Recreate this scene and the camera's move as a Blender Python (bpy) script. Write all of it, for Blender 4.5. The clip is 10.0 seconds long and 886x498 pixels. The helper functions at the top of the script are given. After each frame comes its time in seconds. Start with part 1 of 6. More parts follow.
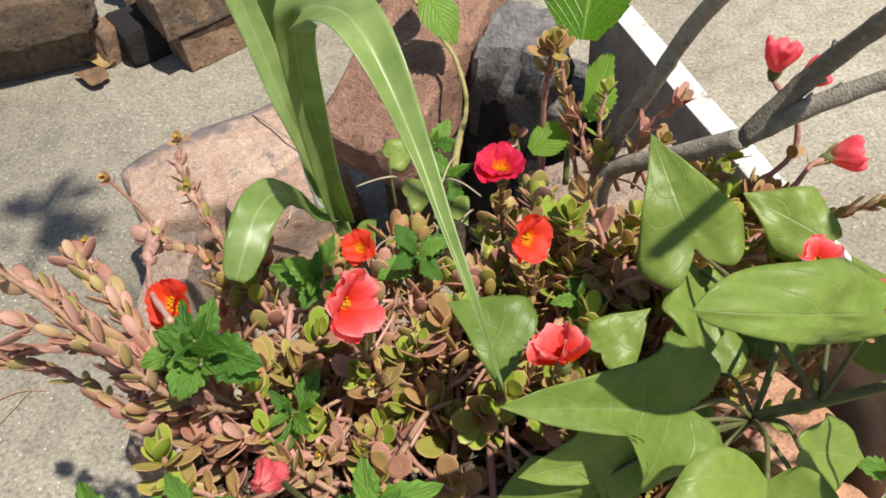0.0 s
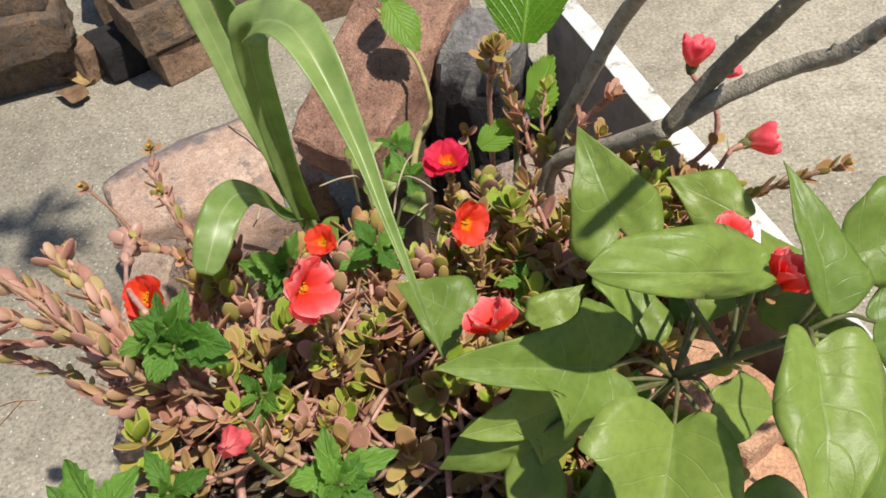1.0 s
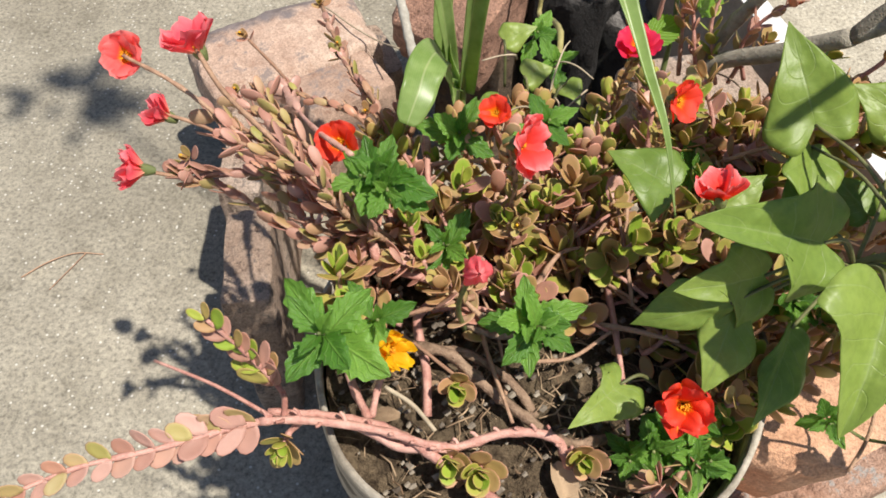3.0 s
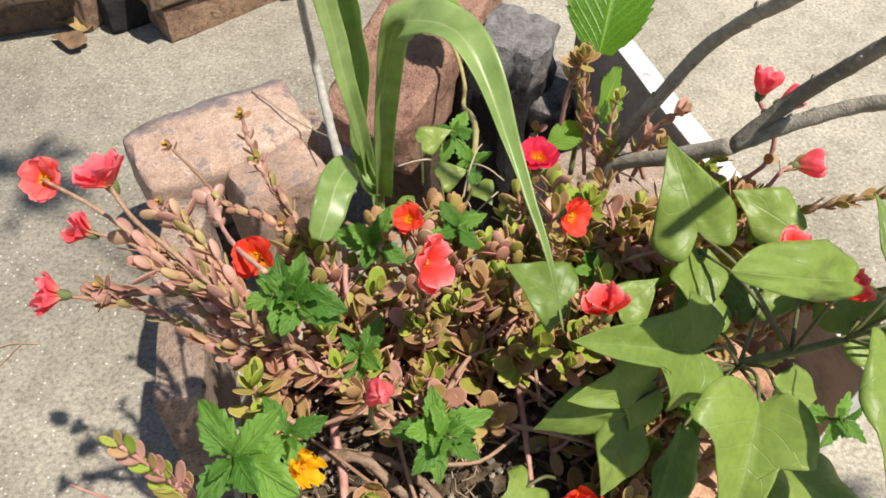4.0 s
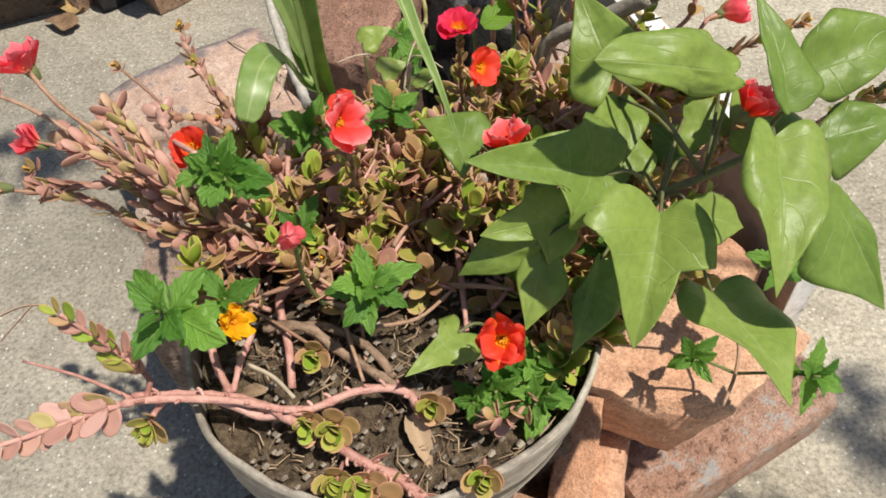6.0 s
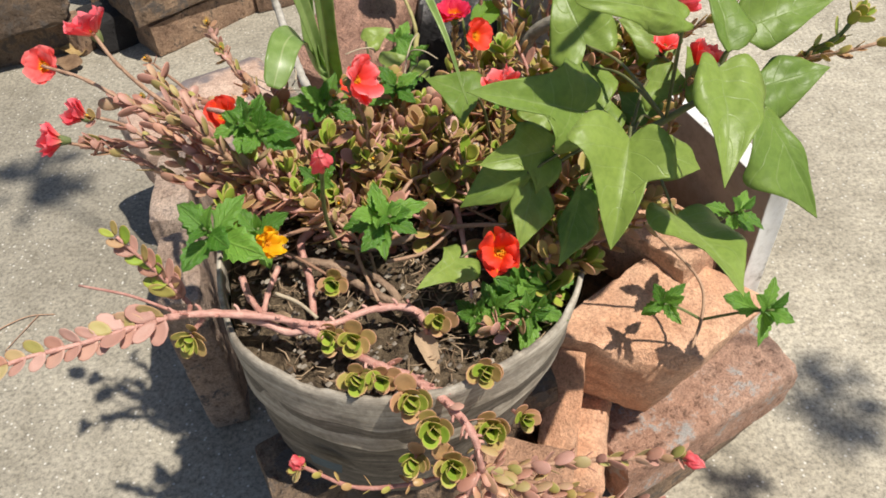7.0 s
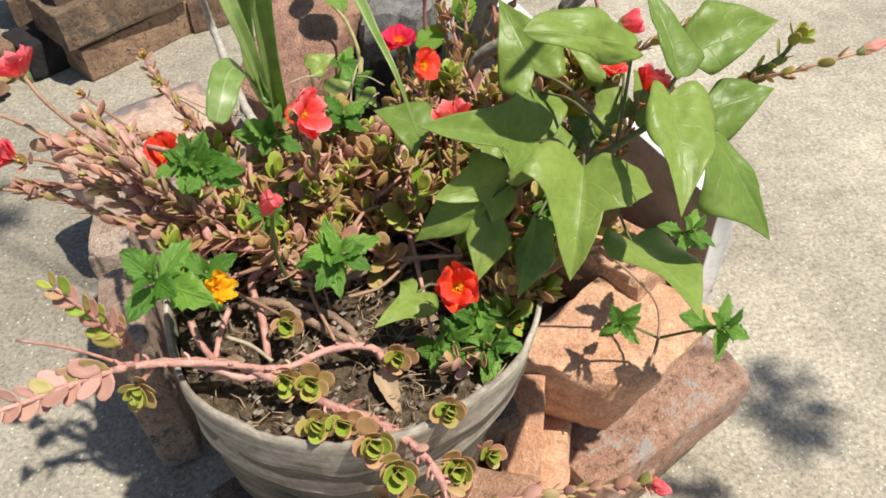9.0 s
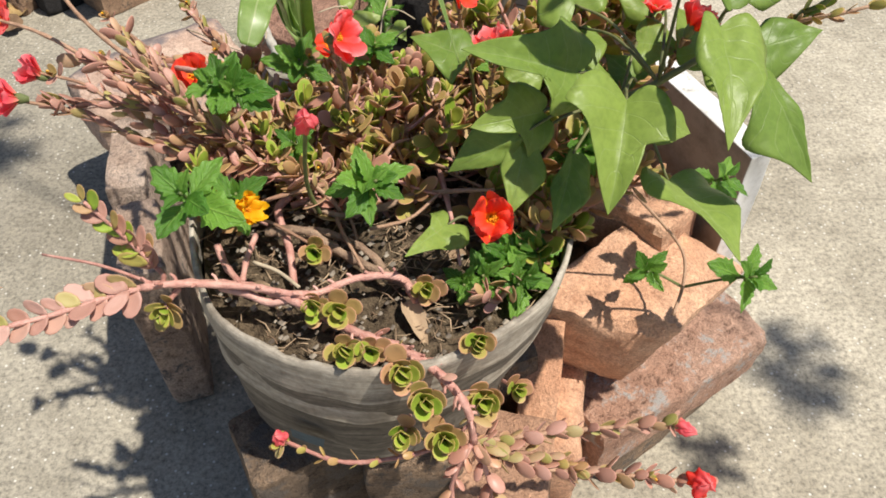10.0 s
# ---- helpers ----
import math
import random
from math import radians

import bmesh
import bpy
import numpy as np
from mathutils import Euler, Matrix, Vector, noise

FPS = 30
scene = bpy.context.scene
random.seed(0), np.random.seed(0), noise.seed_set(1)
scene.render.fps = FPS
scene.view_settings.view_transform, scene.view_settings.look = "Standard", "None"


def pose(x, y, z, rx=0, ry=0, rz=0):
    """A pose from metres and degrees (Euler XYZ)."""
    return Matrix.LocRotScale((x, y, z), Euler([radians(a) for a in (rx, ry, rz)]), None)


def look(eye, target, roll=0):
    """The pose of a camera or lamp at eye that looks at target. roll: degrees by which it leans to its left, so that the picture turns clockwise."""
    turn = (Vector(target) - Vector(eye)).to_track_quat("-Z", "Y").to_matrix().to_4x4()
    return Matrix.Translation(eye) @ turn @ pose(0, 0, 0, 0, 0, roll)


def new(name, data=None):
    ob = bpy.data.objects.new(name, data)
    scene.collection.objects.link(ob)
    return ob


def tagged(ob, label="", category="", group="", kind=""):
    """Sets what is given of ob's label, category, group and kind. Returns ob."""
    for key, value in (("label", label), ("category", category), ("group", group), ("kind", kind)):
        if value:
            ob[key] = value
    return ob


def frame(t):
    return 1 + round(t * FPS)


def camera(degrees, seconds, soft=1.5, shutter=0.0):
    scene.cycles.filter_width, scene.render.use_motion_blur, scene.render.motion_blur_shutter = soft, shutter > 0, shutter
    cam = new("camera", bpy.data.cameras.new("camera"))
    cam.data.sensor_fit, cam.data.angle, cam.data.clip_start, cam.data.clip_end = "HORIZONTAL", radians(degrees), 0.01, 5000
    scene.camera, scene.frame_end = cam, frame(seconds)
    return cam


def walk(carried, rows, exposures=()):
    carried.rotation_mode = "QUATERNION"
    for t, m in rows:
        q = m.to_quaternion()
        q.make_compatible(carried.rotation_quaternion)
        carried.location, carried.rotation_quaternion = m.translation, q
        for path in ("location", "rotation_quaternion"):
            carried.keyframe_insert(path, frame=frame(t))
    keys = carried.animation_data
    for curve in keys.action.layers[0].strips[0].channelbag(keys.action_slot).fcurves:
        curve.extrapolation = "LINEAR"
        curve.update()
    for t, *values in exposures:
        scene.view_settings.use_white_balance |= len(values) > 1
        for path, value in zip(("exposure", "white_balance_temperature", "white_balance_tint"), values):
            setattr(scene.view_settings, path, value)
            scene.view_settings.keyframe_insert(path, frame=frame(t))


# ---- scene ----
cam = camera(59.0, 10.0, 1.7)
PATH = [
    (0, (0.037, -0.004, 0.795), (-0.162, 1.305, -0.704), -7.0),
    (0.5, (0.046, -0.014, 0.804), (-0.146, 1.298, -0.694), -7.6),
    (1, (0.061, -0.034, 0.813), (-0.113, 1.29, -0.677), -8.2),
    (1.5, (0.054, -0.054, 0.793), (-0.084, 1.249, -0.719), -7.2),
    (2, (0.012, -0.063, 0.787), (-0.08, 1.157, -0.795), -4.5),
    (2.3, (-0.027, -0.079, 0.775), (-0.098, 1.19, -0.769), -1.7),
    (2.5, (-0.041, -0.081, 0.79), (-0.131, 1.111, -0.814), -0.8),
    (2.7, (-0.056, -0.082, 0.803), (-0.158, 1.078, -0.822), -0.2),
    (3.8, (-0.051, -0.071, 0.846), (-0.109, 1.203, -0.695), 2.9),
    (4, (-0.029, -0.066, 0.854), (-0.036, 1.22, -0.678), 2.1),
    (4.5, (0.008, -0.058, 0.859), (0.055, 1.251, -0.653), -0.5),
    (5, (0.039, -0.055, 0.841), (0.086, 1.245, -0.678), -2.4),
    (5.5, (0.061, -0.06, 0.818), (0.018, 1.194, -0.739), -5.4),
    (6, (0.037, -0.127, 0.816), (-0.068, 1.125, -0.74), -6.3),
    (6.2, (0.029, -0.169, 0.816), (-0.095, 1.13, -0.7), -6.9),
    (7.3, (0.018, -0.24, 0.815), (0.05, 1.145, -0.627), -3.1),
    (7.5, (0.02, -0.243, 0.813), (0.099, 1.143, -0.627), -2.4),
    (8, (0.01, -0.244, 0.824), (0.147, 1.172, -0.582), -2.0),
    (8.5, (0.003, -0.232, 0.82), (0.123, 1.179, -0.592), -2.4),
    (9, (0.014, -0.217, 0.82), (0.116, 1.174, -0.613), -2.7),
    (9.5, (0.011, -0.213, 0.816), (0.109, 1.151, -0.644), -2.5),
    (9.9, (-0.004, -0.223, 0.805), (0.108, 1.128, -0.665), -0.5),
    (10, (-0.006, -0.225, 0.801), (0.085, 1.101, -0.694), -0.6),
]
walk(cam, [(t, look(eye, target, roll)) for t, eye, target, roll in PATH], [(0.0, 0.04), (0.5, -0.01), (1.0, -0.03), (1.6, -0.05), (2.5, 0.15), (4.0, 0.19), (5.0, 0.07), (6.0, 0.03), (7.5, 0.12), (9.0, 0.17), (10.0, 0.15)])

# ---- world and sun ----
world = bpy.data.worlds.new("world")
scene.world = world
world.use_nodes = True
SUN_WAY = Vector((-0.40, 0.20, -1.0)).normalized()
sky = world.node_tree.nodes.new("ShaderNodeTexSky")
sky.sky_type, sky.sun_disc = "NISHITA", False
sky.sun_elevation = math.asin(-SUN_WAY.z)
sky.sun_rotation = math.atan2(-SUN_WAY.x, -SUN_WAY.y)
back = world.node_tree.nodes["Background"]
back.inputs["Strength"].default_value = 0.088
world.node_tree.links.new(sky.outputs[0], back.inputs[0])
sun_data = bpy.data.lights.new("sun", "SUN")
sun_data.energy, sun_data.angle, sun_data.color = 5.5, radians(0.9), (1.0, 0.945, 0.845)
sun = new("sun", sun_data)
sun.rotation_mode = "QUATERNION"
sun.rotation_quaternion = SUN_WAY.to_track_quat("-Z", "Y")


# ---- materials ----
def material(name):
    m = bpy.data.materials.new(name)
    m.use_nodes = True
    nodes, links = m.node_tree.nodes, m.node_tree.links
    return m, nodes, links, nodes["Principled BSDF"]


def ramp(nodes, stops):
    r = nodes.new("ShaderNodeValToRGB")
    while len(r.color_ramp.elements) < len(stops):
        r.color_ramp.elements.new(0.5)
    for e, (p, c) in zip(r.color_ramp.elements, stops):
        e.position, e.color = p, (*c, 1)
    return r


def noise_tex(nodes, links, scale, detail=4.0, coord="Object", rough=0.6):
    c = nodes.new("ShaderNodeTexCoord")
    n = nodes.new("ShaderNodeTexNoise")
    n.inputs["Scale"].default_value, n.inputs["Detail"].default_value, n.inputs["Roughness"].default_value = scale, detail, rough
    links.new(c.outputs[coord], n.inputs["Vector"])
    return n


def mix(nodes, links, fac, a, b, mode="MIX"):
    m = nodes.new("ShaderNodeMix")
    m.data_type, m.blend_type = "RGBA", mode
    for socket, value in ((m.inputs[0], fac), (m.inputs[6], a), (m.inputs[7], b)):
        if isinstance(value, (int, float)):
            socket.default_value = value
        elif isinstance(value, tuple):
            socket.default_value = (*value, 1)
        else:
            links.new(value, socket)
    return m.outputs[2]


def maths(nodes, links, op, a, b=0.0):
    m = nodes.new("ShaderNodeMath")
    m.operation = op
    for socket, value in ((m.inputs[0], a), (m.inputs[1], b)):
        if isinstance(value, (int, float)):
            socket.default_value = value
        else:
            links.new(value, socket)
    return m.outputs[0]


def bump(nodes, links, bsdf, height, strength, distance):
    b = nodes.new("ShaderNodeBump")
    b.inputs["Strength"].default_value, b.inputs["Distance"].default_value = strength, distance
    links.new(height, b.inputs["Height"])
    links.new(b.outputs[0], bsdf.inputs["Normal"])


def chance(nodes, links):
    """A random number for each object and each loose piece."""
    o, g = nodes.new("ShaderNodeObjectInfo"), nodes.new("ShaderNodeNewGeometry")
    return maths(nodes, links, "FRACT", maths(nodes, links, "ADD", o.outputs["Random"], g.outputs["Random Per Island"]))


def translucent(nodes, links, bsdf, colour, amount, tint):
    """Lets part of the light through a thin leaf or petal."""
    t = nodes.new("ShaderNodeBsdfTranslucent")
    links.new(mix(nodes, links, 1.0, colour, tint, "MULTIPLY"), t.inputs[0])
    s = nodes.new("ShaderNodeMixShader")
    s.inputs[0].default_value = amount
    links.new(bsdf.outputs[0], s.inputs[1])
    links.new(t.outputs[0], s.inputs[2])
    links.new(s.outputs[0], nodes["Material Output"].inputs[0])


def concrete():
    m, n, l, b = material("concrete")
    big = noise_tex(n, l, 2.3, 5)
    mid = noise_tex(n, l, 24, 6, rough=0.7)
    fine = noise_tex(n, l, 165, 4, rough=0.8)
    base = ramp(n, [(0.30, (0.265, 0.238, 0.188)), (0.52, (0.378, 0.344, 0.279)), (0.72, (0.475, 0.434, 0.358))])
    l.new(big.outputs[0], base.inputs[0])
    blot = ramp(n, [(0.3, (0.74, 0.73, 0.71)), (0.55, (1, 1, 1)), (0.75, (1.1, 1.09, 1.06))])
    l.new(mid.outputs[0], blot.inputs[0])
    grain = ramp(n, [(0.34, (0.50, 0.49, 0.47)), (0.5, (0.98, 0.97, 0.95)), (0.66, (1.34, 1.32, 1.26))])
    l.new(fine.outputs[0], grain.inputs[0])
    v = n.new("ShaderNodeTexVoronoi")
    v.inputs["Scale"].default_value = 150
    l.new(n.new("ShaderNodeTexCoord").outputs["Object"], v.inputs["Vector"])
    chips = ramp(n, [(0.16, (1, 1, 1)), (0.27, (0, 0, 0))])
    l.new(v.outputs["Distance"], chips.inputs[0])
    pick = n.new("ShaderNodeSeparateColor")
    l.new(v.outputs["Color"], pick.inputs[0])
    light = maths(n, l, "MULTIPLY", chips.outputs[0], maths(n, l, "GREATER_THAN", pick.outputs[0], 0.80))
    dark = maths(n, l, "MULTIPLY", chips.outputs[0], maths(n, l, "LESS_THAN", pick.outputs[0], 0.16))
    c = mix(n, l, 1.0, mix(n, l, 1.0, base.outputs[0], blot.outputs[0], "MULTIPLY"), grain.outputs[0], "MULTIPLY")
    # greyer towards the left and paler towards the right, with a ragged change
    where = n.new("ShaderNodeSeparateXYZ")
    l.new(n.new("ShaderNodeTexCoord").outputs["Object"], where.inputs[0])
    side_tone = ramp(n, [(0.30, (0.80, 0.80, 0.80)), (0.70, (1.08, 1.07, 1.055))])
    l.new(maths(n, l, "ADD", maths(n, l, "ADD", where.outputs[0], 0.36), maths(n, l, "MULTIPLY", maths(n, l, "SUBTRACT", big.outputs[0], 0.5), 0.5)), side_tone.inputs[0])
    c = mix(n, l, 1.0, c, side_tone.outputs[0], "MULTIPLY")
    c = mix(n, l, maths(n, l, "MULTIPLY", light, 0.65), c, (0.74, 0.71, 0.64))
    c = mix(n, l, maths(n, l, "MULTIPLY", dark, 0.6), c, (0.16, 0.14, 0.12))
    l.new(c, b.inputs["Base Color"])
    b.inputs["Roughness"].default_value = 0.9
    bump(n, l, b, maths(n, l, "ADD", fine.outputs[0], maths(n, l, "MULTIPLY", mid.outputs[0], 1.5)), 0.55, 0.002)
    return m


def brick_stuff(name, low, mid, high, ash=0.0, ash_colour=(0.45, 0.42, 0.40), soot_or_lit_top=None, grime=0.36, relief=1.0):
    m, n, l, b = material(name)
    a, f, g = noise_tex(n, l, 14, 5), noise_tex(n, l, 70, 5, rough=0.75), noise_tex(n, l, 420, 3, rough=0.8)
    r = ramp(n, [(0.24, low), (0.5, mid), (0.78, high)])
    rnd = n.new("ShaderNodeObjectInfo")
    l.new(maths(n, l, "ADD", a.outputs[0], maths(n, l, "MULTIPLY", maths(n, l, "SUBTRACT", rnd.outputs["Random"], 0.5), 0.22)), r.inputs[0])
    spots = ramp(n, [(0.34, (grime, 0.9 * grime, 0.84 * grime)), (0.43, (0.88, 0.87, 0.86)), (0.56, (1.05, 1.05, 1.04)), (0.68, (1.3, 1.28, 1.24))])
    l.new(f.outputs[0], spots.inputs[0])
    grit = ramp(n, [(0.3, (0.60, 0.58, 0.56)), (0.5, (1, 1, 1)), (0.72, (1.3, 1.3, 1.3))])
    l.new(g.outputs[0], grit.inputs[0])
    c = mix(n, l, 1.0, mix(n, l, 1.0, r.outputs[0], spots.outputs[0], "MULTIPLY"), grit.outputs[0], "MULTIPLY")
    if ash:
        d = noise_tex(n, l, 34, 6, rough=0.75)
        cover = ramp(n, [(0.56 - 0.2 * ash, (0, 0, 0)), (0.64 - 0.2 * ash, (1, 1, 1))])
        l.new(d.outputs[0], cover.inputs[0])
        c = mix(n, l, cover.outputs[0], c, ash_colour)
    if soot_or_lit_top:
        # edge soot or painted lit top: axis, where it begins, how ragged, colour
        axis, begin, ragged, sign, colour = soot_or_lit_top
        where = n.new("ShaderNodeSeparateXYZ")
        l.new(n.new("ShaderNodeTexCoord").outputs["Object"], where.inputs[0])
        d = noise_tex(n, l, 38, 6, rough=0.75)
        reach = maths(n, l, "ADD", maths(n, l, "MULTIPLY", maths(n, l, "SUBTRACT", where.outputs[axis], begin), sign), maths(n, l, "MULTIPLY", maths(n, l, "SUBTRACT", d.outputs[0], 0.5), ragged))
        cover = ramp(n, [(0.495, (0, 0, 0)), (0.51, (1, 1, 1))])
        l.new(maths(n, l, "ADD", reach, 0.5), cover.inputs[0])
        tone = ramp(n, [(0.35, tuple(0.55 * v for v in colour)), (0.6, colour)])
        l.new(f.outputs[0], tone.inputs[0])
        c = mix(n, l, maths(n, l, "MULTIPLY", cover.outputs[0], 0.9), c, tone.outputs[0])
    l.new(c, b.inputs["Base Color"])
    b.inputs["Roughness"].default_value = 0.93
    bump(n, l, b, maths(n, l, "ADD", maths(n, l, "MULTIPLY", f.outputs[0], 2.4), g.outputs[0]), relief, 0.0042)
    return m


def heart_leaf_stuff():
    """Matt green leaf with a pale midrib and side veins, by its own length and width."""
    m, n, l, b = material("vine_leaf")
    uv = n.new("ShaderNodeUVMap")
    s = n.new("ShaderNodeSeparateXYZ")
    l.new(uv.outputs[0], s.inputs[0])
    across = maths(n, l, "ABSOLUTE", maths(n, l, "SUBTRACT", s.outputs[0], 0.5))
    mid = ramp(n, [(0.0, (1, 1, 1)), (0.022, (0, 0, 0))])
    l.new(across, mid.inputs[0])
    side = maths(n, l, "FRACT", maths(n, l, "MULTIPLY", maths(n, l, "SUBTRACT", s.outputs[1], maths(n, l, "MULTIPLY", across, 0.75)), 6.0))
    vein = ramp(n, [(0.0, (0.7, 0.7, 0.7)), (0.045, (0, 0, 0)), (0.955, (0, 0, 0)), (1.0, (0.7, 0.7, 0.7))])
    l.new(side, vein.inputs[0])
    lines = mix(n, l, 1.0, mid.outputs[0], vein.outputs[0], "LIGHTEN")
    a, f = noise_tex(n, l, 26, 4), noise_tex(n, l, 240, 3)
    r = ramp(n, [(0.22, (0.158, 0.250, 0.046)), (0.5, (0.248, 0.340, 0.069)), (0.78, (0.335, 0.415, 0.102))])
    l.new(maths(n, l, "ADD", maths(n, l, "ADD", maths(n, l, "MULTIPLY", a.outputs[0], 0.35), 0.325), maths(n, l, "MULTIPLY", maths(n, l, "SUBTRACT", chance(n, l), 0.5), 0.42)), r.inputs[0])
    c = mix(n, l, maths(n, l, "MULTIPLY", lines, 0.34), r.outputs[0], (0.42, 0.50, 0.24))
    mottle = noise_tex(n, l, 85, 5, rough=0.7)
    cloud = ramp(n, [(0.3, (0.965, 0.97, 0.96)), (0.5, (1, 1, 1)), (0.72, (1.025, 1.02, 1.01))])
    l.new(mottle.outputs[0], cloud.inputs[0])
    c = mix(n, l, 1.0, c, cloud.outputs[0], "MULTIPLY")
    speck = ramp(n, [(0.35, (0.90, 0.92, 0.88)), (0.6, (1.05, 1.05, 1.03))])
    l.new(f.outputs[0], speck.inputs[0])
    c = mix(n, l, 1.0, c, speck.outputs[0], "MULTIPLY")
    l.new(c, b.inputs["Base Color"])
    b.inputs["Roughness"].default_value = 0.42
    b.inputs["Specular IOR Level"].default_value = 0.42
    bump(n, l, b, maths(n, l, "ADD", maths(n, l, "MULTIPLY", lines, -0.8), maths(n, l, "ADD", maths(n, l, "MULTIPLY", f.outputs[0], 0.4), maths(n, l, "MULTIPLY", mottle.outputs[0], 1.3))), 0.42, 0.0007)
    translucent(n, l, b, c, 0.36, (1.35, 1.45, 0.6))
    return m


def blade_stuff(name, dark, pale, lines, gloss, veined=True, through_light=0.25):
    """Green leaf with veins; lines: side veins along its length."""
    m, n, l, b = material(name)
    uv = n.new("ShaderNodeUVMap")
    s = n.new("ShaderNodeSeparateXYZ")
    l.new(uv.outputs[0], s.inputs[0])
    across = maths(n, l, "ABSOLUTE", maths(n, l, "SUBTRACT", s.outputs[0], 0.5))
    mid = ramp(n, [(0.0, (1, 1, 1)), (0.045, (0, 0, 0))])
    l.new(across, mid.inputs[0])
    if veined:
        phase = maths(n, l, "MULTIPLY", maths(n, l, "SUBTRACT", s.outputs[1], maths(n, l, "MULTIPLY", across, 0.9)), lines)
    else:
        phase = maths(n, l, "MULTIPLY", s.outputs[0], lines)
    vein = ramp(n, [(0.0, (1, 1, 1)), (0.16, (0, 0, 0)), (0.84, (0, 0, 0)), (1.0, (1, 1, 1))])
    l.new(maths(n, l, "FRACT", phase), vein.inputs[0])
    a = noise_tex(n, l, 60, 4)
    r = ramp(n, [(0.3, dark), (0.72, pale)])
    l.new(maths(n, l, "ADD", a.outputs[0], maths(n, l, "MULTIPLY", maths(n, l, "SUBTRACT", chance(n, l), 0.5), 0.5)), r.inputs[0])
    both = mix(n, l, 1.0, mid.outputs[0], mix(n, l, 0.5 if veined else 0.22, (0, 0, 0), vein.outputs[0]), "LIGHTEN")
    c = mix(n, l, maths(n, l, "MULTIPLY", both, 0.45), r.outputs[0], tuple(min(0.6, 1.6 * v + 0.06) for v in pale))
    l.new(c, b.inputs["Base Color"])
    b.inputs["Roughness"].default_value = gloss
    b.inputs["Specular IOR Level"].default_value = 0.5
    bump(n, l, b, maths(n, l, "ADD", maths(n, l, "MULTIPLY", both, -1.0), maths(n, l, "MULTIPLY", a.outputs[0], 0.5)), 0.9 if veined else 0.07, 0.0009 if veined else 0.0005)
    translucent(n, l, b, c, through_light, (1.4, 1.6, 0.7))
    return m


def fleshy_stuff(name, stops, edge, rimmed=0.62):
    """Small fleshy leaf; its rim is tinted."""
    m, n, l, b = material(name)
    uv = n.new("ShaderNodeUVMap")
    s = n.new("ShaderNodeSeparateXYZ")
    l.new(uv.outputs[0], s.inputs[0])
    r = ramp(n, stops)
    a = noise_tex(n, l, 130, 3)
    l.new(maths(n, l, "ADD", maths(n, l, "MULTIPLY", chance(n, l), 0.8), maths(n, l, "MULTIPLY", a.outputs[0], 0.25)), r.inputs[0])
    rim = ramp(n, [(0.74, (0, 0, 0)), (1.0, (rimmed, rimmed, rimmed))])
    l.new(s.outputs[0], rim.inputs[0])
    c = mix(n, l, rim.outputs[0], r.outputs[0], edge)
    l.new(c, b.inputs["Base Color"])
    b.inputs["Roughness"].default_value = 0.42
    b.inputs["Specular IOR Level"].default_value = 0.45
    bump(n, l, b, a.outputs[0], 0.25, 0.0006)
    translucent(n, l, b, c, 0.25, (1.4, 1.2, 0.8))
    return m


def petal_stuff(name, stops):
    m, n, l, b = material(name)
    uv = n.new("ShaderNodeUVMap")
    s = n.new("ShaderNodeSeparateXYZ")
    l.new(uv.outputs[0], s.inputs[0])
    w = n.new("ShaderNodeTexNoise")
    w.inputs["Scale"].default_value, w.inputs["Detail"].default_value = 9.0, 3.0
    stretch = n.new("ShaderNodeMapping")
    stretch.inputs["Scale"].default_value = (4.0, 0.5, 1)
    l.new(uv.outputs[0], stretch.inputs[0])
    l.new(stretch.outputs[0], w.inputs["Vector"])
    r = ramp(n, stops)
    l.new(maths(n, l, "ADD", s.outputs[1], maths(n, l, "MULTIPLY", maths(n, l, "SUBTRACT", w.outputs[0], 0.5), 0.22)), r.inputs[0])
    l.new(r.outputs[0], b.inputs["Base Color"])
    b.inputs["Roughness"].default_value = 0.55
    b.inputs["Specular IOR Level"].default_value = 0.25
    bump(n, l, b, w.outputs[0], 0.35, 0.0008)
    translucent(n, l, b, r.outputs[0], 0.36, (1.3, 1.0, 0.9))
    return m


def plain_stuff(name, low, high, scale=80.0, rough=0.7, strength=0.4, depth=0.001, specular=0.4):
    m, n, l, b = material(name)
    a = noise_tex(n, l, scale, 5, rough=0.7)
    f = noise_tex(n, l, scale * 6, 3)
    r = ramp(n, [(0.3, low), (0.7, high)])
    l.new(maths(n, l, "ADD", a.outputs[0], maths(n, l, "MULTIPLY", maths(n, l, "SUBTRACT", chance(n, l), 0.5), 0.35)), r.inputs[0])
    l.new(r.outputs[0], b.inputs["Base Color"])
    b.inputs["Roughness"].default_value = rough
    b.inputs["Specular IOR Level"].default_value = specular
    bump(n, l, b, maths(n, l, "ADD", a.outputs[0], maths(n, l, "MULTIPLY", f.outputs[0], 0.6)), strength, depth)
    return m


